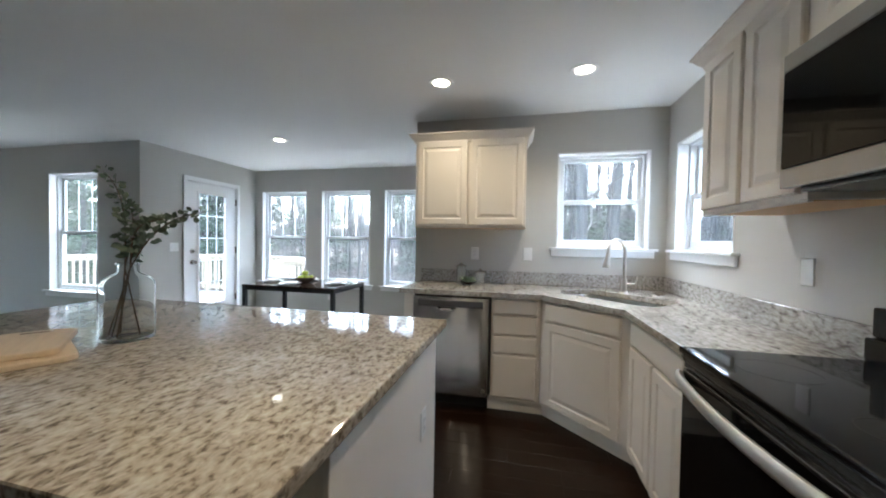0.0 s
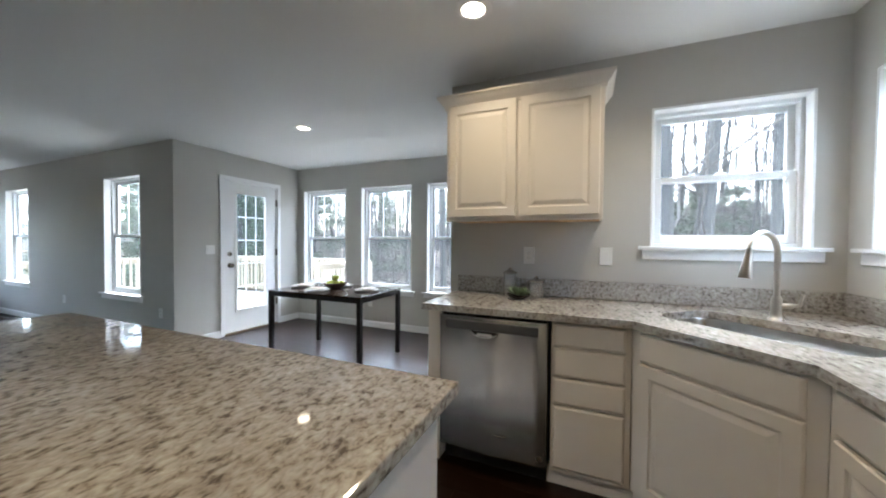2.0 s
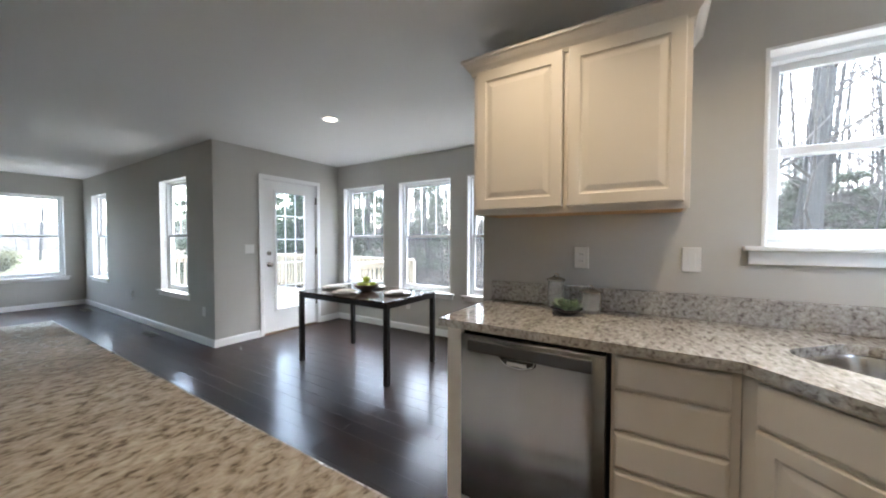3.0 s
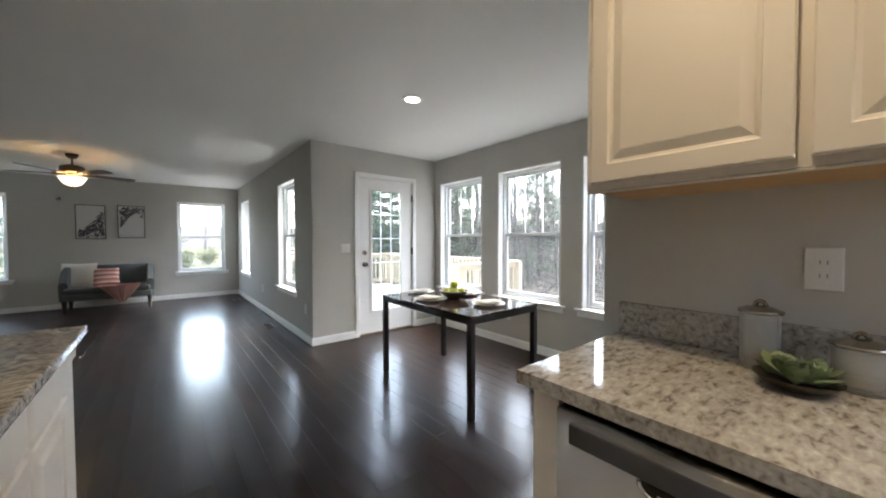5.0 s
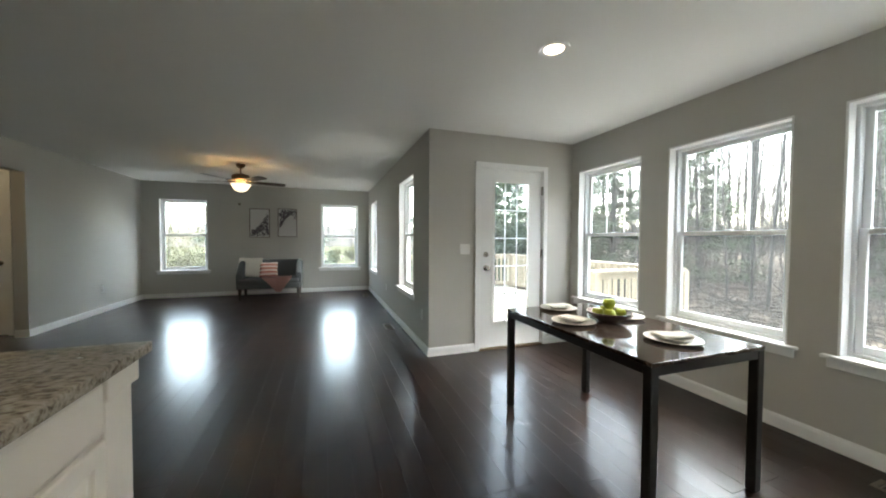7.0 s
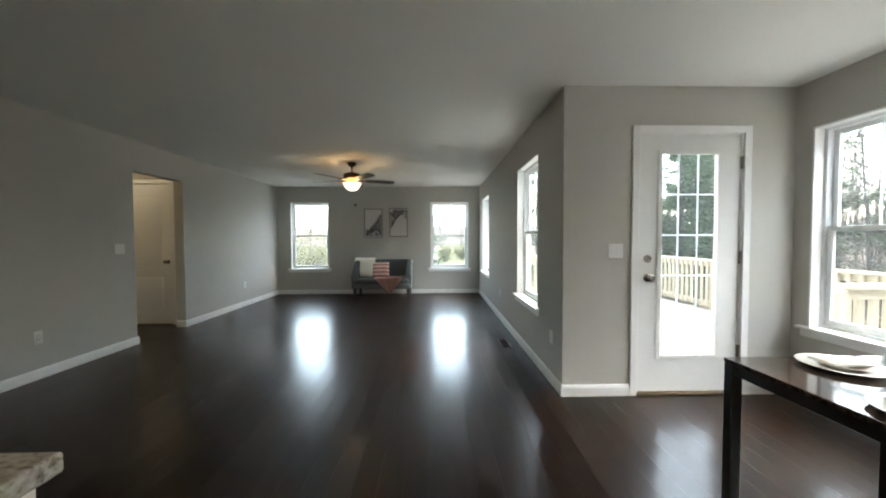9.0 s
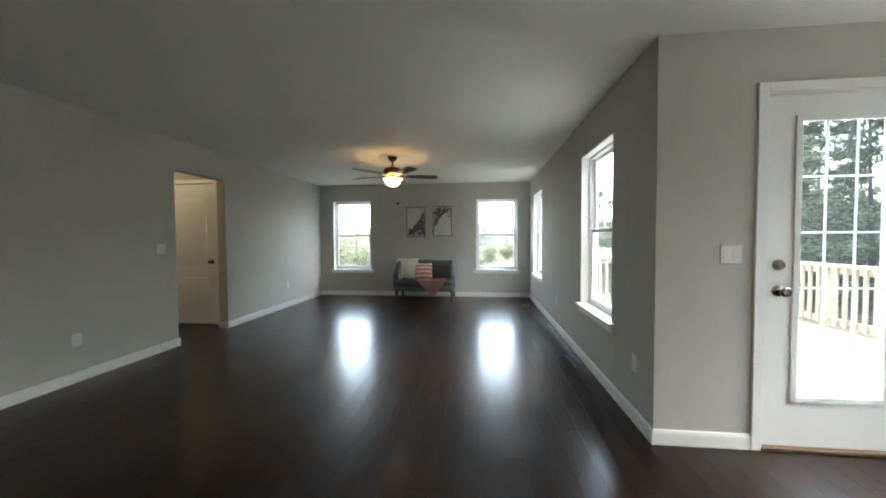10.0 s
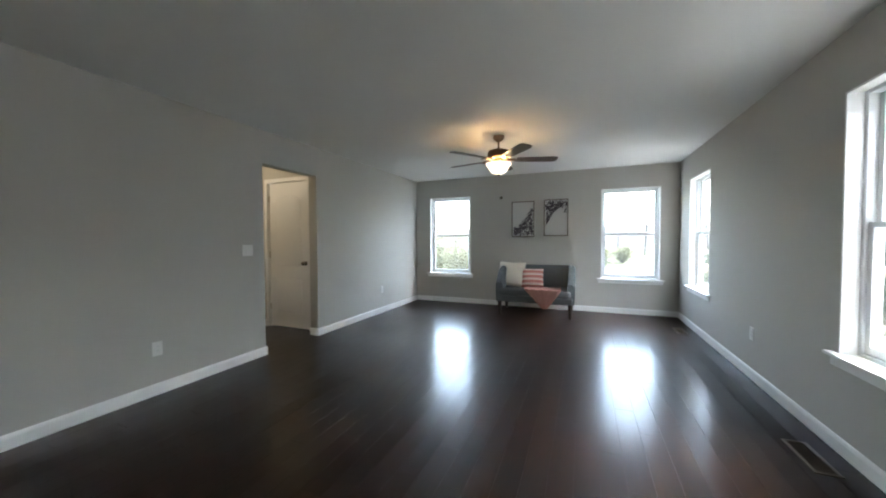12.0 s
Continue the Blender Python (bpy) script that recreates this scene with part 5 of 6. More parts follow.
def picture(at, flip, label):
    root = thing("framed_picture", at, 90, label, "picture", "framed pictures")
    w, h, f = 0.205, 0.325, 0.016
    part("frame", boxes([(-w, -0.03, -h, -w + f, -0.002, h), (w - f, -0.03, -h, w, -0.002, h), (-w + f, -0.03, -h, w - f, -0.002, -h + f), (-w + f, -0.03, h - f, w - f, -0.002, h)], 0.002), FRAMEW, root, "thin grey-brown wooden frame")
    part("print", boxes([(-w + f, -0.012, -h + f, w - f, -0.003, h - f)]), PAPER, root, "pale art print")
    rng = random.Random(7 + flip)
    bm = bmesh.new()
    for k in range(620):
        u, v = rng.random(), rng.random()
        if flip:
            arch = 0.22 + 0.56 * math.sin(math.pi * min(u / 0.75, 1) / 2) if u < 0.75 else 0.78 - 0.8 * (u - 0.75)
            inked = v > arch and u + (1 - v) > 0.2
        else:
            inked = v < (0.4 - 0.9 * u if u < 0.2 else 0.22 + 0.66 * (u - 0.2) / 0.8)
        if not inked:
            continue
        cx, cz = (2 * u - 1) * (w - f), (2 * v - 1) * (h - f)
        a = rng.uniform(0.5, 1.2) + (0.0 if rng.random() > 0.25 else 1.2)
        L = rng.uniform(0.04, 0.085)
        d, s = Vector((math.cos(a), 0, math.sin(a))), Vector((-math.sin(a), 0, math.cos(a)))
        c = Vector((cx, -0.0125 - 0.00001 * k, cz))
        pts = [c - d * L / 2, c + s * L * 0.14, c + d * L / 2, c - s * L * 0.14]
        if all(abs(p.x) < w - f and abs(p.z) < h - f for p in pts):
            bm.faces.new([bm.verts.new(p) for p in pts])
    tagged(part("motif", bm, INK, root, "plum-grey leaf motif"), kind="stuff")


picture((XW, 0.845, 1.61), 0, "framed leaf print with a plum-grey motif rising below")
picture((XW, 1.42, 1.625), 1, "framed leaf print with a plum-grey motif hanging above")

hook = thing("wall_bracket", (XW, 0.44, 2.02), 90, "small dark metal bracket on the wall", "bracket")
part("plate", boxes([(-0.028, -0.006, -0.024, 0.028, -0.0005, 0.024)], 0.002), CHROME, hook)
part("arm", tube([(0, -0.006, 0.0), (0.0, -0.05, 0.005), (0.03, -0.06, 0.025)], 0.008, 8), CHROME, hook, "", True)


def ceiling_fan():
    root = thing("ceiling_fan", (*FAN, H), 0, "bronze ceiling fan with five walnut blades and a lit glass bowl", "ceiling fan")
    part("canopy", lathe([(0.0, -0.001), (0.065, -0.001), (0.068, -0.015), (0.055, -0.045), (0.03, -0.065), (0.014, -0.07), (0, -0.07)], 28), BRONZE, root, "", True)
    part("downrod", tube([(0, 0, -0.07), (0, 0, -0.15)], 0.011, 12), BRONZE, root, "", True)
    part("motor", lathe([(0, -0.15), (0.05, -0.15), (0.075, -0.16), (0.115, -0.172), (0.128, -0.19), (0.128, -0.235), (0.115, -0.255), (0.08, -0.27), (0, -0.272)], 36), BRONZE, root, "", True)
    part("light_kit", lathe([(0, -0.273), (0.06, -0.273), (0.066, -0.285), (0.05, -0.315), (0, -0.318)], 28), BRONZE, root, "", True)
    part("glass_bowl", lathe([(0.1445, -0.318), (0.141, -0.33), (0.1204, -0.352), (0.1075, -0.385), (0.0774, -0.418), (0.0344, -0.435), (0.0, -0.438), (0.0, -0.434), (0.0344, -0.43), (0.074, -0.414), (0.1032, -0.383), (0.1161, -0.35), (0.1359, -0.328), (0.1402, -0.318)], 36), BOWLGL, root, "lit frosted glass bowl", True)
    part("finial", lathe([(0, -0.4385), (0.012, -0.439), (0.015, -0.448), (0.006, -0.458), (0, -0.46)], 16), BRONZE, root, "", True)
    for k in range(5):
        a = 110 + 72 * k
        m = Matrix.Rotation(radians(a), 3, 'Z')
        bm = boxes([(0.1, -0.012, -0.284, 0.2, 0.012, -0.262), (0.18, -0.05, -0.284, 0.235, 0.05, -0.278)], 0.002)
        bmesh.ops.rotate(bm, matrix=m, verts=bm.verts)
        part("blade_arm", bm, BRONZE, root)
        out = [(0.205, -0.055), (0.4, -0.066), (0.6, -0.07), (0.65, -0.06), (0.668, -0.03), (0.668, 0.03), (0.65, 0.06), (0.6, 0.07), (0.4, 0.066), (0.205, 0.055)]
        bm = prism(out, -0.2755, -0.269, b=0.002)
        bmesh.ops.rotate(bm, cent=(0.4, 0, -0.272), matrix=Matrix.Rotation(radians(-10), 3, 'X'), verts=bm.verts)
        bmesh.ops.rotate(bm, matrix=m, verts=bm.verts)
        part("blade", bm, BLADE, root, "dark walnut blade")
    for k in range(3):
        a = radians(40 + 120 * k)
        lamp = new("fan_lamp", bpy.data.lights.new("fan_lamp", 'POINT'))
        lamp.data.energy, lamp.data.color, lamp.data.shadow_soft_size = FAN_W / 3, (1.0, 0.68, 0.38), 0.025
        lamp.parent = root
        lamp.matrix_basis = pose(0.085 * math.cos(a), 0.085 * math.sin(a), -0.345)


ceiling_fan()

# hall light: the warm lamp whose glow fills the passage
hl = thing("hall_ceiling_light", (-6.0, -2.55, H), 0, "small round frosted ceiling light in the hall, switched on", "ceiling light")
part("base", lathe([(0, -0.001), (0.13, -0.001), (0.13, -0.02), (0, -0.02)], 28), NICKEL, hl, "", True)
part("shade", lathe([(0.12, -0.021), (0.125, -0.05), (0.1, -0.085), (0.05, -0.1), (0, -0.103)], 28), emitter("lit_hall_glass", (1.0, 0.75, 0.48), 0.12), hl, "glowing frosted shade", True)
lamp = new("hall_lamp", bpy.data.lights.new("hall_lamp", 'POINT'))
lamp.data.energy, lamp.data.color, lamp.data.shadow_soft_size = HALL_W, (1.0, 0.77, 0.54), 0.1
lamp.parent = hl
lamp.matrix_basis = pose(0, 0, -0.22)

# ---- outdoors ----
GZ = -0.9


def ground():
    bm, n = bmesh.new(), 60
    xs = [math.copysign(abs(u) ** 2.6 * 900, u) - 4 for u in (-1 + 2 * i / n for i in range(n + 1))]
    ys = [math.copysign(abs(u) ** 2.6 * 900, u) + 8 for u in (-1 + 2 * i / n for i in range(n + 1))]

    def height(x, y):
        d = max(0.0, y - 9.0, -12.0 - x, x - 4.0)
        k = min(1, d / 6)
        return GZ + k * (0.25 * noise.noise((x * 0.15, y * 0.15, 0)) + 0.012 * min(d, 40))
    g = [[bm.verts.new((x, y, height(x, y))) for y in ys] for x in xs]
    for i in range(n):
        for j in range(n):
            bm.faces.new((g[i][j], g[i + 1][j], g[i + 1][j + 1], g[i][j + 1]))
    tagged(new("ground", mesh_of(bm, "ground", GROUND, True)), "leaf litter and thin winter lawn around the house", "ground", kind="structure")
    return height


ground_z = ground()

# outer face of the house below the floor
tagged(new("foundation", mesh_of(boxes([(XW - T, YS - T, GZ - 0.2, XE + T, YN + T, -0.3), (XD - T, YN + T, GZ - 0.2, XK + T, YK + T, -0.3)]), "foundation", SIDING)), "pale foundation wall under the house", "foundation", kind="structure")
# unseen roof; its nook eaves are cut short to let in more skylight
tagged(new("roof", mesh_of(boxes([(XW - T - 0.4, YS - T - 0.4, H + 0.2, XE + T + 0.4, YN + T + 0.4, H + 0.45), (XD - T - 0.15, YN + T + 0.4, H + 0.2, XK + T + 0.15, YK + T + 0.15, H + 0.45)]), "roof", SIDING)), "plain pale roof slab with shallow eaves over the house", "roof", kind="structure")

DX0, DX1, DY0, DY1, DZ = -9.5, -4.42, YN + T, 7.3, -0.06


def deck():
    root = thing("deck", ((DX0 + DX1) / 2, (DY0 + DY1) / 2, DZ), 0, "raised pale pine deck behind the house", "deck")
    a, b = (DX1 - DX0) / 2, (DY1 - DY0) / 2
    part("joist_frame", boxes([(-a, -b, -0.24, a, b, -0.028)], 0.0), DECK, root)
    for x in (-a + 0.1, 0, a - 0.1):
        part("post", boxes([(x - 0.05, b - 0.15, GZ - DZ - 0.2, x + 0.05, b - 0.05, -0.24)]), RAIL, root)
    n = int(2 * b / 0.145)
    me = mesh_of(boxes([(-a, -0.069, -0.027, a, 0.069, 0)], 0.003), "deck_board", DECK)
    for k in range(n):
        ob = new("deck_board", me)
        ob.parent = root
        ob.location = (0, -b + 0.0725 + 0.145 * k, 0)


deck()


def railing(x0, y0, x1, y1):
    L = math.hypot(x1 - x0, y1 - y0)
    root = thing("deck_railing", (x0, y0, DZ), math.degrees(math.atan2(y1 - y0, x1 - x0)), "pale pine deck railing with square balusters", "railing", "deck railings")
    h = 0.92
    part("cap_rail", boxes([(-0.05, -0.07, h - 0.038, L + 0.05, 0.07, h)], 0.004), RAIL, root)
    part("top_rail", boxes([(0, -0.02, h - 0.13, L, 0.018, h - 0.039)], 0.003), RAIL, root)
    part("bottom_rail", boxes([(0, -0.02, 0.07, L, 0.018, 0.16)], 0.003), RAIL, root)
    n = max(1, round(L / 1.7))
    pm = mesh_of(boxes([(-0.045, -0.045, 0.001, 0.045, 0.045, h - 0.0385)], 0.003), "post", RAIL)
    for k in range(n + 1):
        ob = new("post", pm)
        ob.parent = root
        ob.location = (L * k / n, 0.064, 0)
    bm = mesh_of(boxes([(-0.018, -0.018, 0.06, 0.018, 0.018, h - 0.045)], 0.002), "baluster", RAIL)
    m = int(L / 0.125)
    for k in range(m):
        ob = new("baluster", bm)
        ob.parent = root
        ob.location = (0.06 + (L - 0.12) * k / (m - 1), -0.039, 0)


railing(DX0 + 0.08, DY0 + 0.02, DX0 + 0.08, DY1 - 0.08)
railing(DX0 + 0.16, DY1 - 0.08, DX1 - 0.16, DY1 - 0.08)
railing(DX1 - 0.08, DY1 - 0.08, DX1 - 0.08, YK + T + 0.3)


def raw_tubes(segments, seg=5):
    """Vertices and faces for many tapered pieces: (from, to, r0, r1)."""
    vs, fs = [], []
    for p, q, r0, r1 in segments:
        d = (q - p).normalized()
        s = d.cross(Vector((0.2, 0.5, 0.84)))
        s = s.normalized() if s.length > 1e-3 else Vector((1, 0, 0))
        w = s.cross(d)
        o = len(vs)
        for c, r in ((p, r0), (q, r1)):
            for k in range(seg):
                a = 2 * math.pi * k / seg
                vs.append(c + r * (math.cos(a) * s + math.sin(a) * w))
        for k in range(seg):
            j = (k + 1) % seg
            fs.append((o + k, o + j, o + seg + j, o + seg + k))
    return vs, fs


def raw_mesh(name, vs, fs, material):
    me = bpy.data.meshes.new(name)
    me.from_pydata([tuple(v) for v in vs], [], fs)
    me.materials.append(material)
    me.update()
    return me


def bare_tree(seed, height, r, low):
    """A leafless hardwood: tapered leaning trunk, limbs and twigs."""
    rng = random.Random(seed)
    trunk, limbs = [], []
    p, d, n = Vector((0, 0, -0.3)), Vector((rng.uniform(-0.05, 0.05), rng.uniform(-0.05, 0.05), 1)).normalized(), 12
    spine = [p]
    for k in range(n):
        d = (d + Vector((rng.uniform(-0.03, 0.03), rng.uniform(-0.03, 0.03), 0.05))).normalized()
        q = p + d * height / n
        trunk.append((p, q, r * (1 - k / n) ** 0.8 + 0.012, r * (1 - (k + 1) / n) ** 0.8 + 0.012))
        p = q
        spine.append(p)

    def grow(p, d, L, r, depth):
        m = 4
        for k in range(m):
            d2 = (d + Vector((rng.uniform(-0.25, 0.25), rng.uniform(-0.25, 0.25), rng.uniform(-0.05, 0.22)))).normalized()
            q = p + d2 * L / m
            limbs.append((p, q, r * (1 - k / m * 0.7), r * (1 - (k + 1) / m * 0.7)))
            p, d = q, d2
            if depth > 0 and k > 0:
                for _ in range(rng.choice((1, 1, 2))):
                    side = Vector((rng.uniform(-1, 1), rng.uniform(-1, 1), rng.uniform(-0.2, 0.8))).normalized()
                    grow(p, (d * 0.6 + side * 0.8).normalized(), L * rng.uniform(0.35, 0.6), r * 0.5, depth - 1)
    for k in range(rng.randint(21, 27)):
        f = rng.uniform(low, 0.97)
        i = min(n - 1, int(f * n))
        b = spine[i].lerp(spine[i + 1], f * n - i)
        a = rng.uniform(0, 2 * math.pi)
        grow(b, Vector((math.cos(a), math.sin(a), rng.uniform(0.25, 0.9))).normalized(), height * rng.uniform(0.12, 0.26) * (1.15 - f * 0.6), max(0.012, r * 0.24 * (1.1 - f)), 2)
    return raw_mesh("trunk", *raw_tubes(trunk, 8), BARK), raw_mesh("branches", *raw_tubes(limbs, 3), TWIG)


def evergreen(seed, height, wide, bottom=0.06, material=None):
    """A conifer: trunk with drooping whorls carrying many needle sprays."""
    rng = random.Random(seed)
    segs, vs, fs = [(Vector((0, 0, -0.3)), Vector((0, 0, height)), height * 0.014 + 0.03, 0.01)], [], []
    z = height * bottom
    while z < height * 0.98:
        L = wide * (1 - z / height) ** 0.8 * rng.uniform(0.7, 1.15) + 0.15
        for k in range(rng.randint(4, 6)):
            a = rng.uniform(0, 2 * math.pi)
            d = Vector((math.cos(a), math.sin(a), rng.uniform(-0.15, 0.25))).normalized()
            b = Vector((0, 0, z + rng.uniform(-0.1, 0.1)))
            segs.append((b, b + d * L, 0.018, 0.005))
            for _ in range(int(70 + 64 * L)):
                f = rng.uniform(0.2, 1.05)
                c = b + d * L * f + Vector((rng.uniform(-0.2, 0.2), rng.uniform(-0.2, 0.2), rng.uniform(-0.22, 0.1))) * (0.5 + 0.3 * L)
                e = (d + Vector((rng.uniform(-0.9, 0.9), rng.uniform(-0.9, 0.9), rng.uniform(-0.7, 0.3)))).normalized()
                s = e.cross(Vector((rng.uniform(-1, 1), rng.uniform(-1, 1), 1))).normalized()
                q, o = rng.uniform(0.09, 0.22), len(vs)
                vs += [c, c + e * q * 0.5 + s * q * 0.16, c + e * q, c + e * q * 0.5 - s * q * 0.16]
                fs.append((o, o + 1, o + 2, o + 3))
        z += rng.uniform(0.25, 0.42) * (1 + height * 0.02)
    return raw_mesh("trunk", *raw_tubes(segs, 4), BARK), raw_mesh("crown", vs, fs, material or PINE)


def shrub_mesh(seed, size, material):
    rng = random.Random(seed)
    segs, vs, fs = [], [], []
    for k in range(22):
        d = Vector((rng.uniform(-0.7, 0.7), rng.uniform(-0.7, 0.7), 1)).normalized()
        L = size * rng.uniform(0.6, 1.1)
        segs.append((Vector((0, 0, -0.1)), d * L, 0.014, 0.004))
        for _ in range(190):
            c = d * L * rng.uniform(0.3, 1.05) + Vector((rng.gauss(0, 0.16), rng.gauss(0, 0.16), rng.gauss(0, 0.12))) * size
            e = Vector((rng.uniform(-1, 1), rng.uniform(-1, 1), rng.uniform(-0.3, 1))).normalized()
            s = e.cross(Vector((rng.uniform(-1, 1), rng.uniform(-1, 1), 1))).normalized()
            q, o = rng.uniform(0.04, 0.1), len(vs)
            vs += [c, c + e * q * 0.5 + s * q * 0.3, c + e * q, c + e * q * 0.5 - s * q * 0.3]
            fs.append((o, o + 1, o + 2, o + 3))
    return raw_mesh("stems", *raw_tubes(segs, 4), TWIG), raw_mesh("leaves", vs, fs, material)


def proto(name, meshes, label, category, group):
    root = thing(name, (0, 0, 0), 0, label, category, group)
    for nm, me in zip(("trunk", "branches") if name == "bare_tree" else ("trunk", "crown") if name == "evergreen_tree" else ("stems", "leaves"), meshes):
        ob = new(nm, me)
        ob.parent = root
    return root


TREES = [proto("bare_tree", bare_tree(20 + k, h, r, lo), "leafless grey-barked hardwood tree in the woods", "tree", "bare trees") for k, (h, r, lo) in enumerate(((15, 0.075, 0.15), (17, 0.12, 0.25), (12, 0.042, 0.08), (18, 0.09, 0.2), (8, 0.024, 0.05), (19, 0.19, 0.1)))]
GREENS = [proto("evergreen_tree", evergreen(40, 7.5, 1.9), "young green conifer with low spreading branches", "tree", "evergreen trees"), proto("evergreen_tree", evergreen(41, 4.2, 1.5), "short bushy green conifer among the bare trunks", "tree", "evergreen trees"), proto("evergreen_tree", evergreen(42, 13, 2.4, 0.3), "tall pine with a green crown high up", "tree", "evergreen trees")]
SHRUBS = [proto("shrub", shrub_mesh(60, 2.9, SHRUB), "yellow-green leafy shrub at the edge of the lawn", "shrub", "shrubs"), proto("shrub", shrub_mesh(61, 1.3, SHRUB), "low yellow-green leafy shrub on the lawn", "shrub", "shrubs")]
RNG = random.Random(9)
used = set()


def put(protos, x, y, k=None, s=None):
    k = RNG.randrange(len(protos)) if k is None else k
    p = protos[k]
    m = pose(x, y, ground_z(x, y), RNG.uniform(-2, 2), RNG.uniform(-2, 2), RNG.uniform(0, 360))
    if p not in used:
        used.add(p)
        p.matrix_basis = m
    else:
        copy_thing(p, m)


# woods to the north and east, clearer to the west
spots = []


def scatter(count, x0, x1, y0, y1, gap, protos, weights):
    tries = 0
    while count and tries < 6000:
        tries += 1
        x, y = RNG.uniform(x0, x1), RNG.uniform(y0, y1)
        if any((x - a) ** 2 + (y - b) ** 2 < gap * gap for a, b in spots):
            continue
        spots.append((x, y))
        put(protos, x, y, RNG.choices(range(len(protos)), weights)[0])
        count -= 1


for gx, gy in ((-13.5, 10.8), (-15.5, 12.8), (-17.5, 9.6), (-12.6, 14.2), (-19.5, 12.4), (-21.0, 8.0), (-14.4, 14.6), (-16.6, 15.2), (-18.4, 11.0), (-15.2, 9.2), (-11.2, 17.5), (-21.5, 14.5)):
    spots.append((gx, gy))
    put(GREENS, gx, gy, 0)
for gx, gy in ((-1.2, 18.5), (1.4, 17.4), (-3.4, 20.5), (0.2, 21.5), (-5.0, 19.0), (-3.9, 21.5), (-6.4, 22.0)):
    spots.append((gx, gy))
    put(GREENS, gx, gy, 1)
for gx, gy, k in ((2.0, 11.8, 5), (3.3, 13.6, 5), (0.7, 14.2, 3), (4.4, 12.2, 1), (-1.0, 15.6, 1)):
    spots.append((gx, gy))
    put(TREES, gx, gy, k)
scatter(150, -16, 16, 13, 25, 0.8, TREES, (3, 0.2, 5, 0.6, 4, 0))
scatter(60, -34, 36, 22, 32, 1.3, TREES, (4, 2, 4, 3, 4, 0.5))
scatter(40, 6, 26, -4, 14, 1.3, TREES, (3, 2, 2, 3, 2, 1))
scatter(6, 0, 10, 13.5, 20, 1.2, GREENS, (0, 5, 0))
scatter(9, 11, 19, 3, 14, 1.4, GREENS, (1, 4, 0))
scatter(18, -12, 20, 17, 34, 2.0, GREENS, (2, 3, 2))
scatter(8, -24, -13, 10, 20, 2.0, GREENS, (3, 1, 2))
scatter(9, -46, -30, -10, 9, 3, TREES, (3, 2, 2, 3, 2, 1))
scatter(26, -74, -50, -32, 26, 1.6, TREES, (3, 1, 4, 2, 4, 0.6))
scatter(4, -34, -22, -8, 1, 2.5, GREENS, (2, 2, 0))
scatter(10, -20, -16.5, -8, -2.2, 1.0, SHRUBS, (3, 1))
scatter(3, -34, -29, 2.5, 9, 1.6, SHRUBS, (0, 1))


def undergrowth():
    """Thin saplings, fallen sticks and brambles on the forest floor."""
    rng = random.Random(77)
    segs = []
    for k in range(6600):
        x, y = rng.uniform(-18, 17), 11.8 + abs(rng.gauss(0, 9))
        z = ground_z(x, y)
        p = Vector((x, y, z))
        if rng.random() < 0.45:
            d = Vector((rng.uniform(-1, 1), rng.uniform(-1, 1), rng.uniform(0, 0.15))).normalized()
            L, r = rng.uniform(0.5, 2.2), rng.uniform(0.006, 0.025)
        else:
            d = Vector((rng.uniform(-0.4, 0.4), rng.uniform(-0.4, 0.4), 1)).normalized()
            L, r = rng.uniform(0.5, 2.8), rng.uniform(0.003, 0.008)
        q = p + d * L
        segs.append((p, q, r, r * 0.5))
        for _ in range(3):
            f = rng.uniform(0.3, 0.95)
            e = (d + Vector((rng.uniform(-1, 1), rng.uniform(-1, 1), rng.uniform(-0.2, 0.8)))).normalized()
            b = p.lerp(q, f)
            segs.append((b, b + e * L * 0.3, r * 0.55, r * 0.3))
    ob = new("undergrowth", raw_mesh("undergrowth", *raw_tubes(segs, 3), TWIG))
    tagged(ob, "bare saplings, sticks and brambles on the forest floor", "undergrowth", kind="stuff")


undergrowth()


def far_woods():
    """The hazy wall of woods beyond, with an uneven skyline."""
    bm, n, R = bmesh.new(), 260, 75
    lo, hi = [], []
    for k in range(n):
        a = 2 * math.pi * k / n
        c, s = math.cos(a) * R - 4, math.sin(a) * R + 4
        h = (7.5 + 2.5 * noise.noise((math.cos(a) * 6, math.sin(a) * 6, 1)) + 3 * noise.noise((math.cos(a) * 30, math.sin(a) * 30, 2))) * (1 - 0.5 * min(1, max(0, -1.6 * math.cos(a))))
        lo.append(bm.verts.new((c, s, -3)))
        hi.append(bm.verts.new((c, s, h)))
    for k in range(n):
        j = (k + 1) % n
        bm.faces.new((lo[k], lo[j], hi[j], hi[k]))
    tagged(new("backdrop", mesh_of(bm, "backdrop", FARW)), "distant grey-brown winter woods on the skyline", "backdrop", kind="structure")


far_woods()


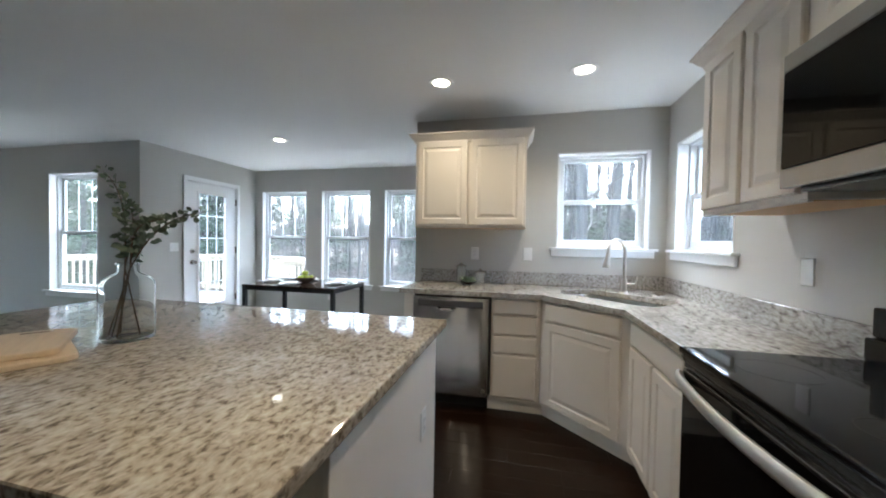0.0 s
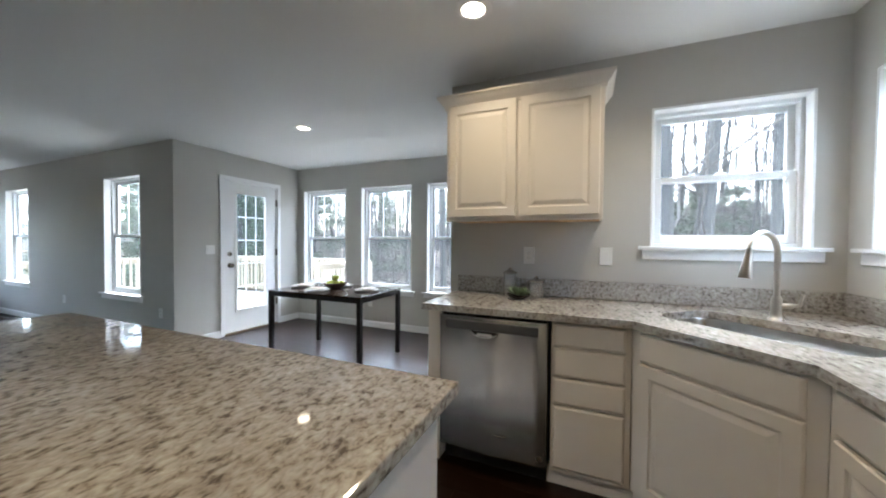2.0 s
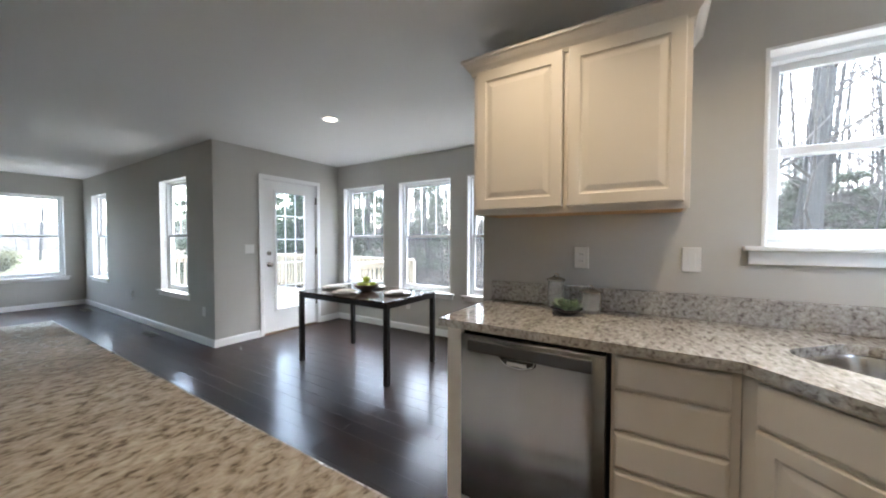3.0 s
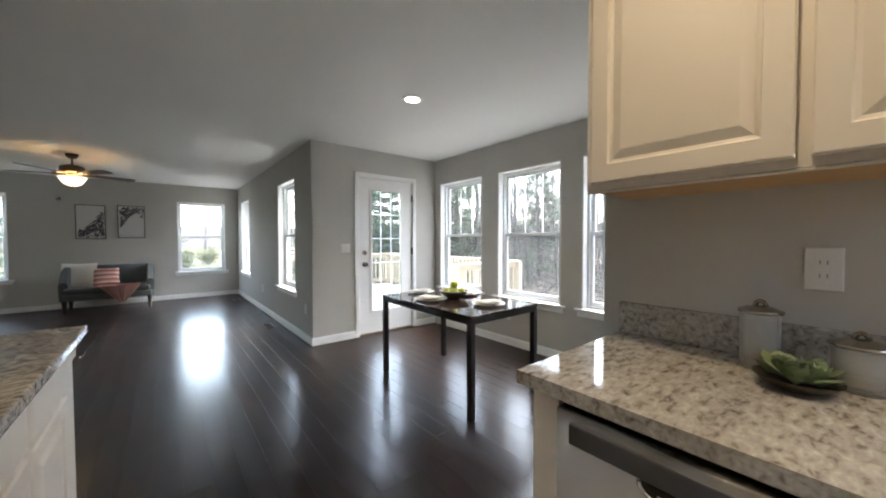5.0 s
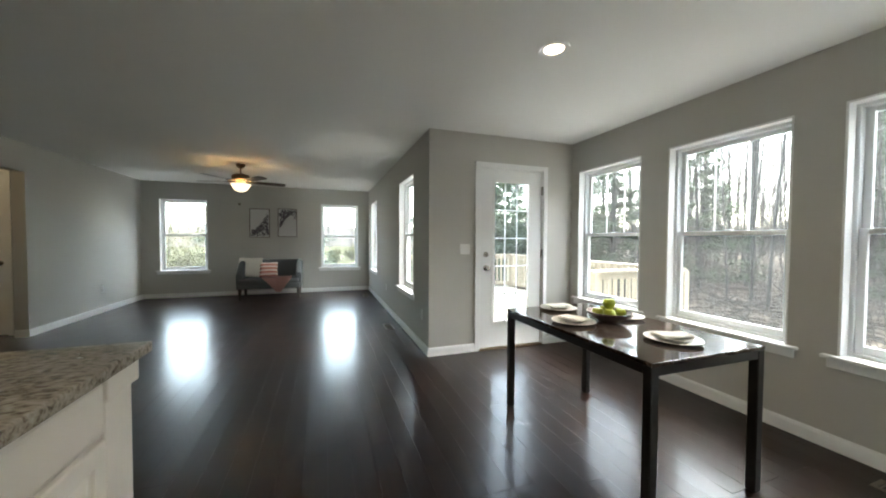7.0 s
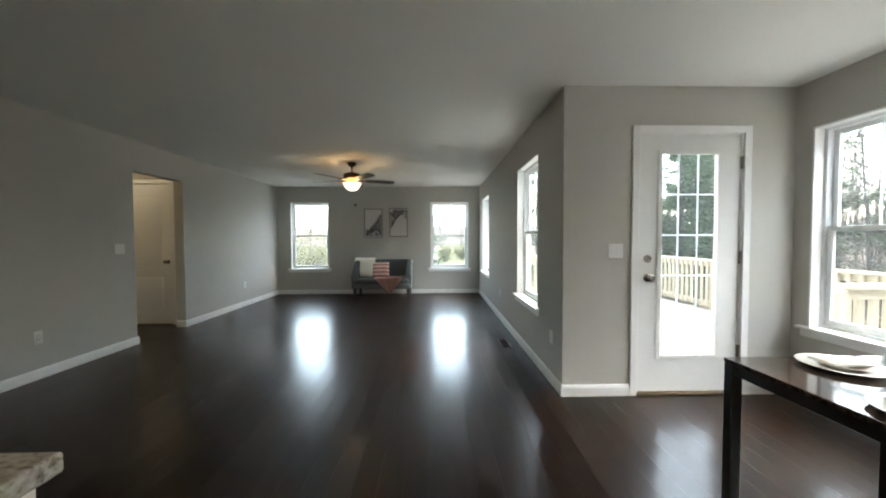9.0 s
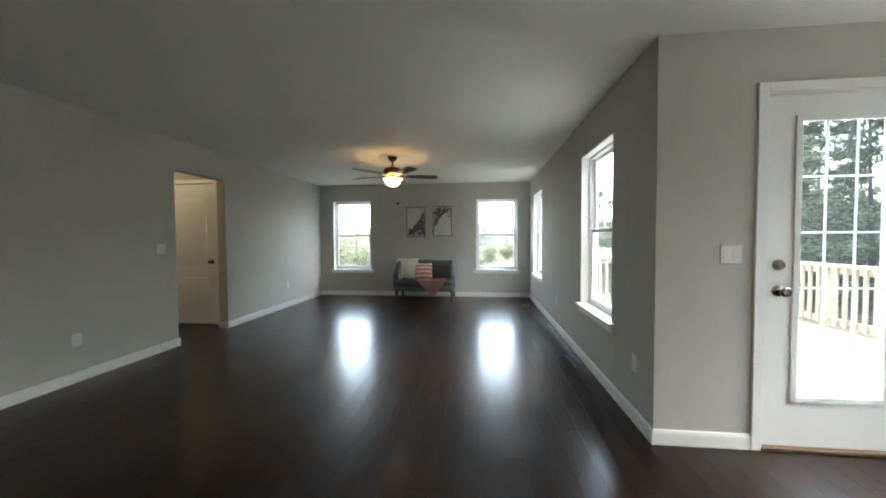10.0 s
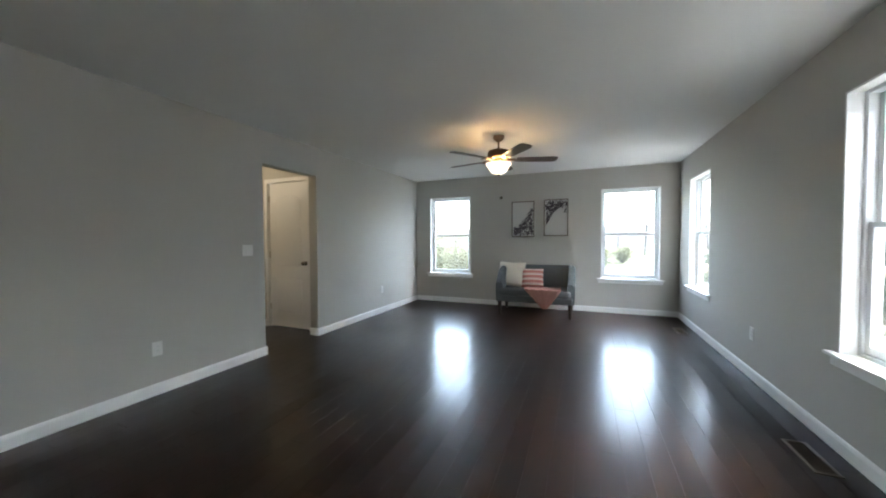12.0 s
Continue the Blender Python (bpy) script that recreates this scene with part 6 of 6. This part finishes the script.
def far_trees():
    """The thick of the winter woods: thin trunks with branching tops, too many to tell apart."""
    rng = random.Random(31)
    segs = []
    for k in range(900):
        if k < 640:
            x, y = rng.uniform(-48, 44), 25 + 38 * rng.random() ** 0.8
        else:
            x, y = rng.uniform(24, 58), rng.uniform(-22, 26)
        h, rad = rng.uniform(9, 19), rng.uniform(0.05, 0.13)
        p = Vector((x, y, ground_z(x, y) - 0.2))
        lean = Vector((rng.uniform(-0.07, 0.07), rng.uniform(-0.07, 0.07), 1))
        spine = [p + lean * h * f + Vector((rng.uniform(-0.15, 0.15), rng.uniform(-0.15, 0.15), 0)) * f for f in (0, 0.3, 0.6, 1)]
        for i in range(3):
            segs.append((spine[i], spine[i + 1], rad * (1 - 0.3 * i), rad * (0.7 - 0.3 * i) + 0.01))
        for _ in range(22):
            f = rng.uniform(0.15, 0.97)
            b = p + lean * h * f
            a, up = rng.uniform(0, 2 * math.pi), rng.uniform(0.2, 1.1)
            d = Vector((math.cos(a), math.sin(a), up)).normalized()
            L = h * rng.uniform(0.07, 0.2) * (1.2 - f * 0.7)
            e = b + d * L
            segs.append((b, e, rad * 0.28, 0.012))
            for _ in range(3):
                g = rng.uniform(0.3, 1)
                c = b.lerp(e, g)
                d2 = (d + Vector((rng.uniform(-1, 1), rng.uniform(-1, 1), rng.uniform(-0.3, 0.8)))).normalized()
                segs.append((c, c + d2 * L * rng.uniform(0.3, 0.6), 0.013, 0.006))
    ob = new("far_trees", raw_mesh("far_trees", *raw_tubes(segs, 3), TWIG))
    tagged(ob, "dense leafless grey-brown woods far behind the house", "woods", kind="stuff")


far_trees()

# ---- floor planks ----


def planks():
    rng = random.Random(4)
    pw, cache, rest_v, rest_f, count = 0.127, {}, [], [], 0

    def plank_mesh(L):
        key = round(L, 3)
        if key not in cache:
            bm = boxes([(0, 0, -0.0075, L - 0.0006, pw - 0.0006, 0.0)])
            es = [e for e in bm.edges if e.verts[0].co.z > -0.001 and e.verts[1].co.z > -0.001]
            bmesh.ops.bevel(bm, geom=es, offset=0.0005, segments=1, affect='EDGES')
            cache[key] = mesh_of(bm, "plank", FLOOR)
        return cache[key]

    lengths = (0.6, 0.9, 1.2, 1.5, 1.8)
    rows = []
    y = YS - 0.13
    while y < YN - pw:
        rows.append((XW, XE, y))
        y += pw
    while y < YK:
        rows.append((XD, XK, y))
        y += pw
    y = YS - 0.13 - pw
    while y > HALL[2] - pw:
        rows.append((HALL[0] - 0.1, HALL[1], y))
        y -= pw
    for x0, x1, y in rows:
        x, first = x0, True
        while x < x1 - 1e-4:
            L = rng.choice(lengths) if not first else rng.choice((0.3, 0.6, 0.9, 1.2))
            first = False
            if x1 - x - L < 0.25:
                L = x1 - x
            me = plank_mesh(L)
            if x > -6.3 and count < 300:
                ob = new("plank", me)
                ob.parent = floor
                ob.location = (x, y, 0)
                count += 1
            else:
                o = len(rest_v)
                rest_v.extend((v.co.x + x, v.co.y + y, v.co.z) for v in me.vertices)
                rest_f.extend(tuple(i + o for i in p.vertices) for p in me.polygons)
            x += L
    ob = new("planks", raw_mesh("planks", rest_v, rest_f, FLOOR))
    ob.parent = floor
    tagged(ob, kind="stuff")


planks()
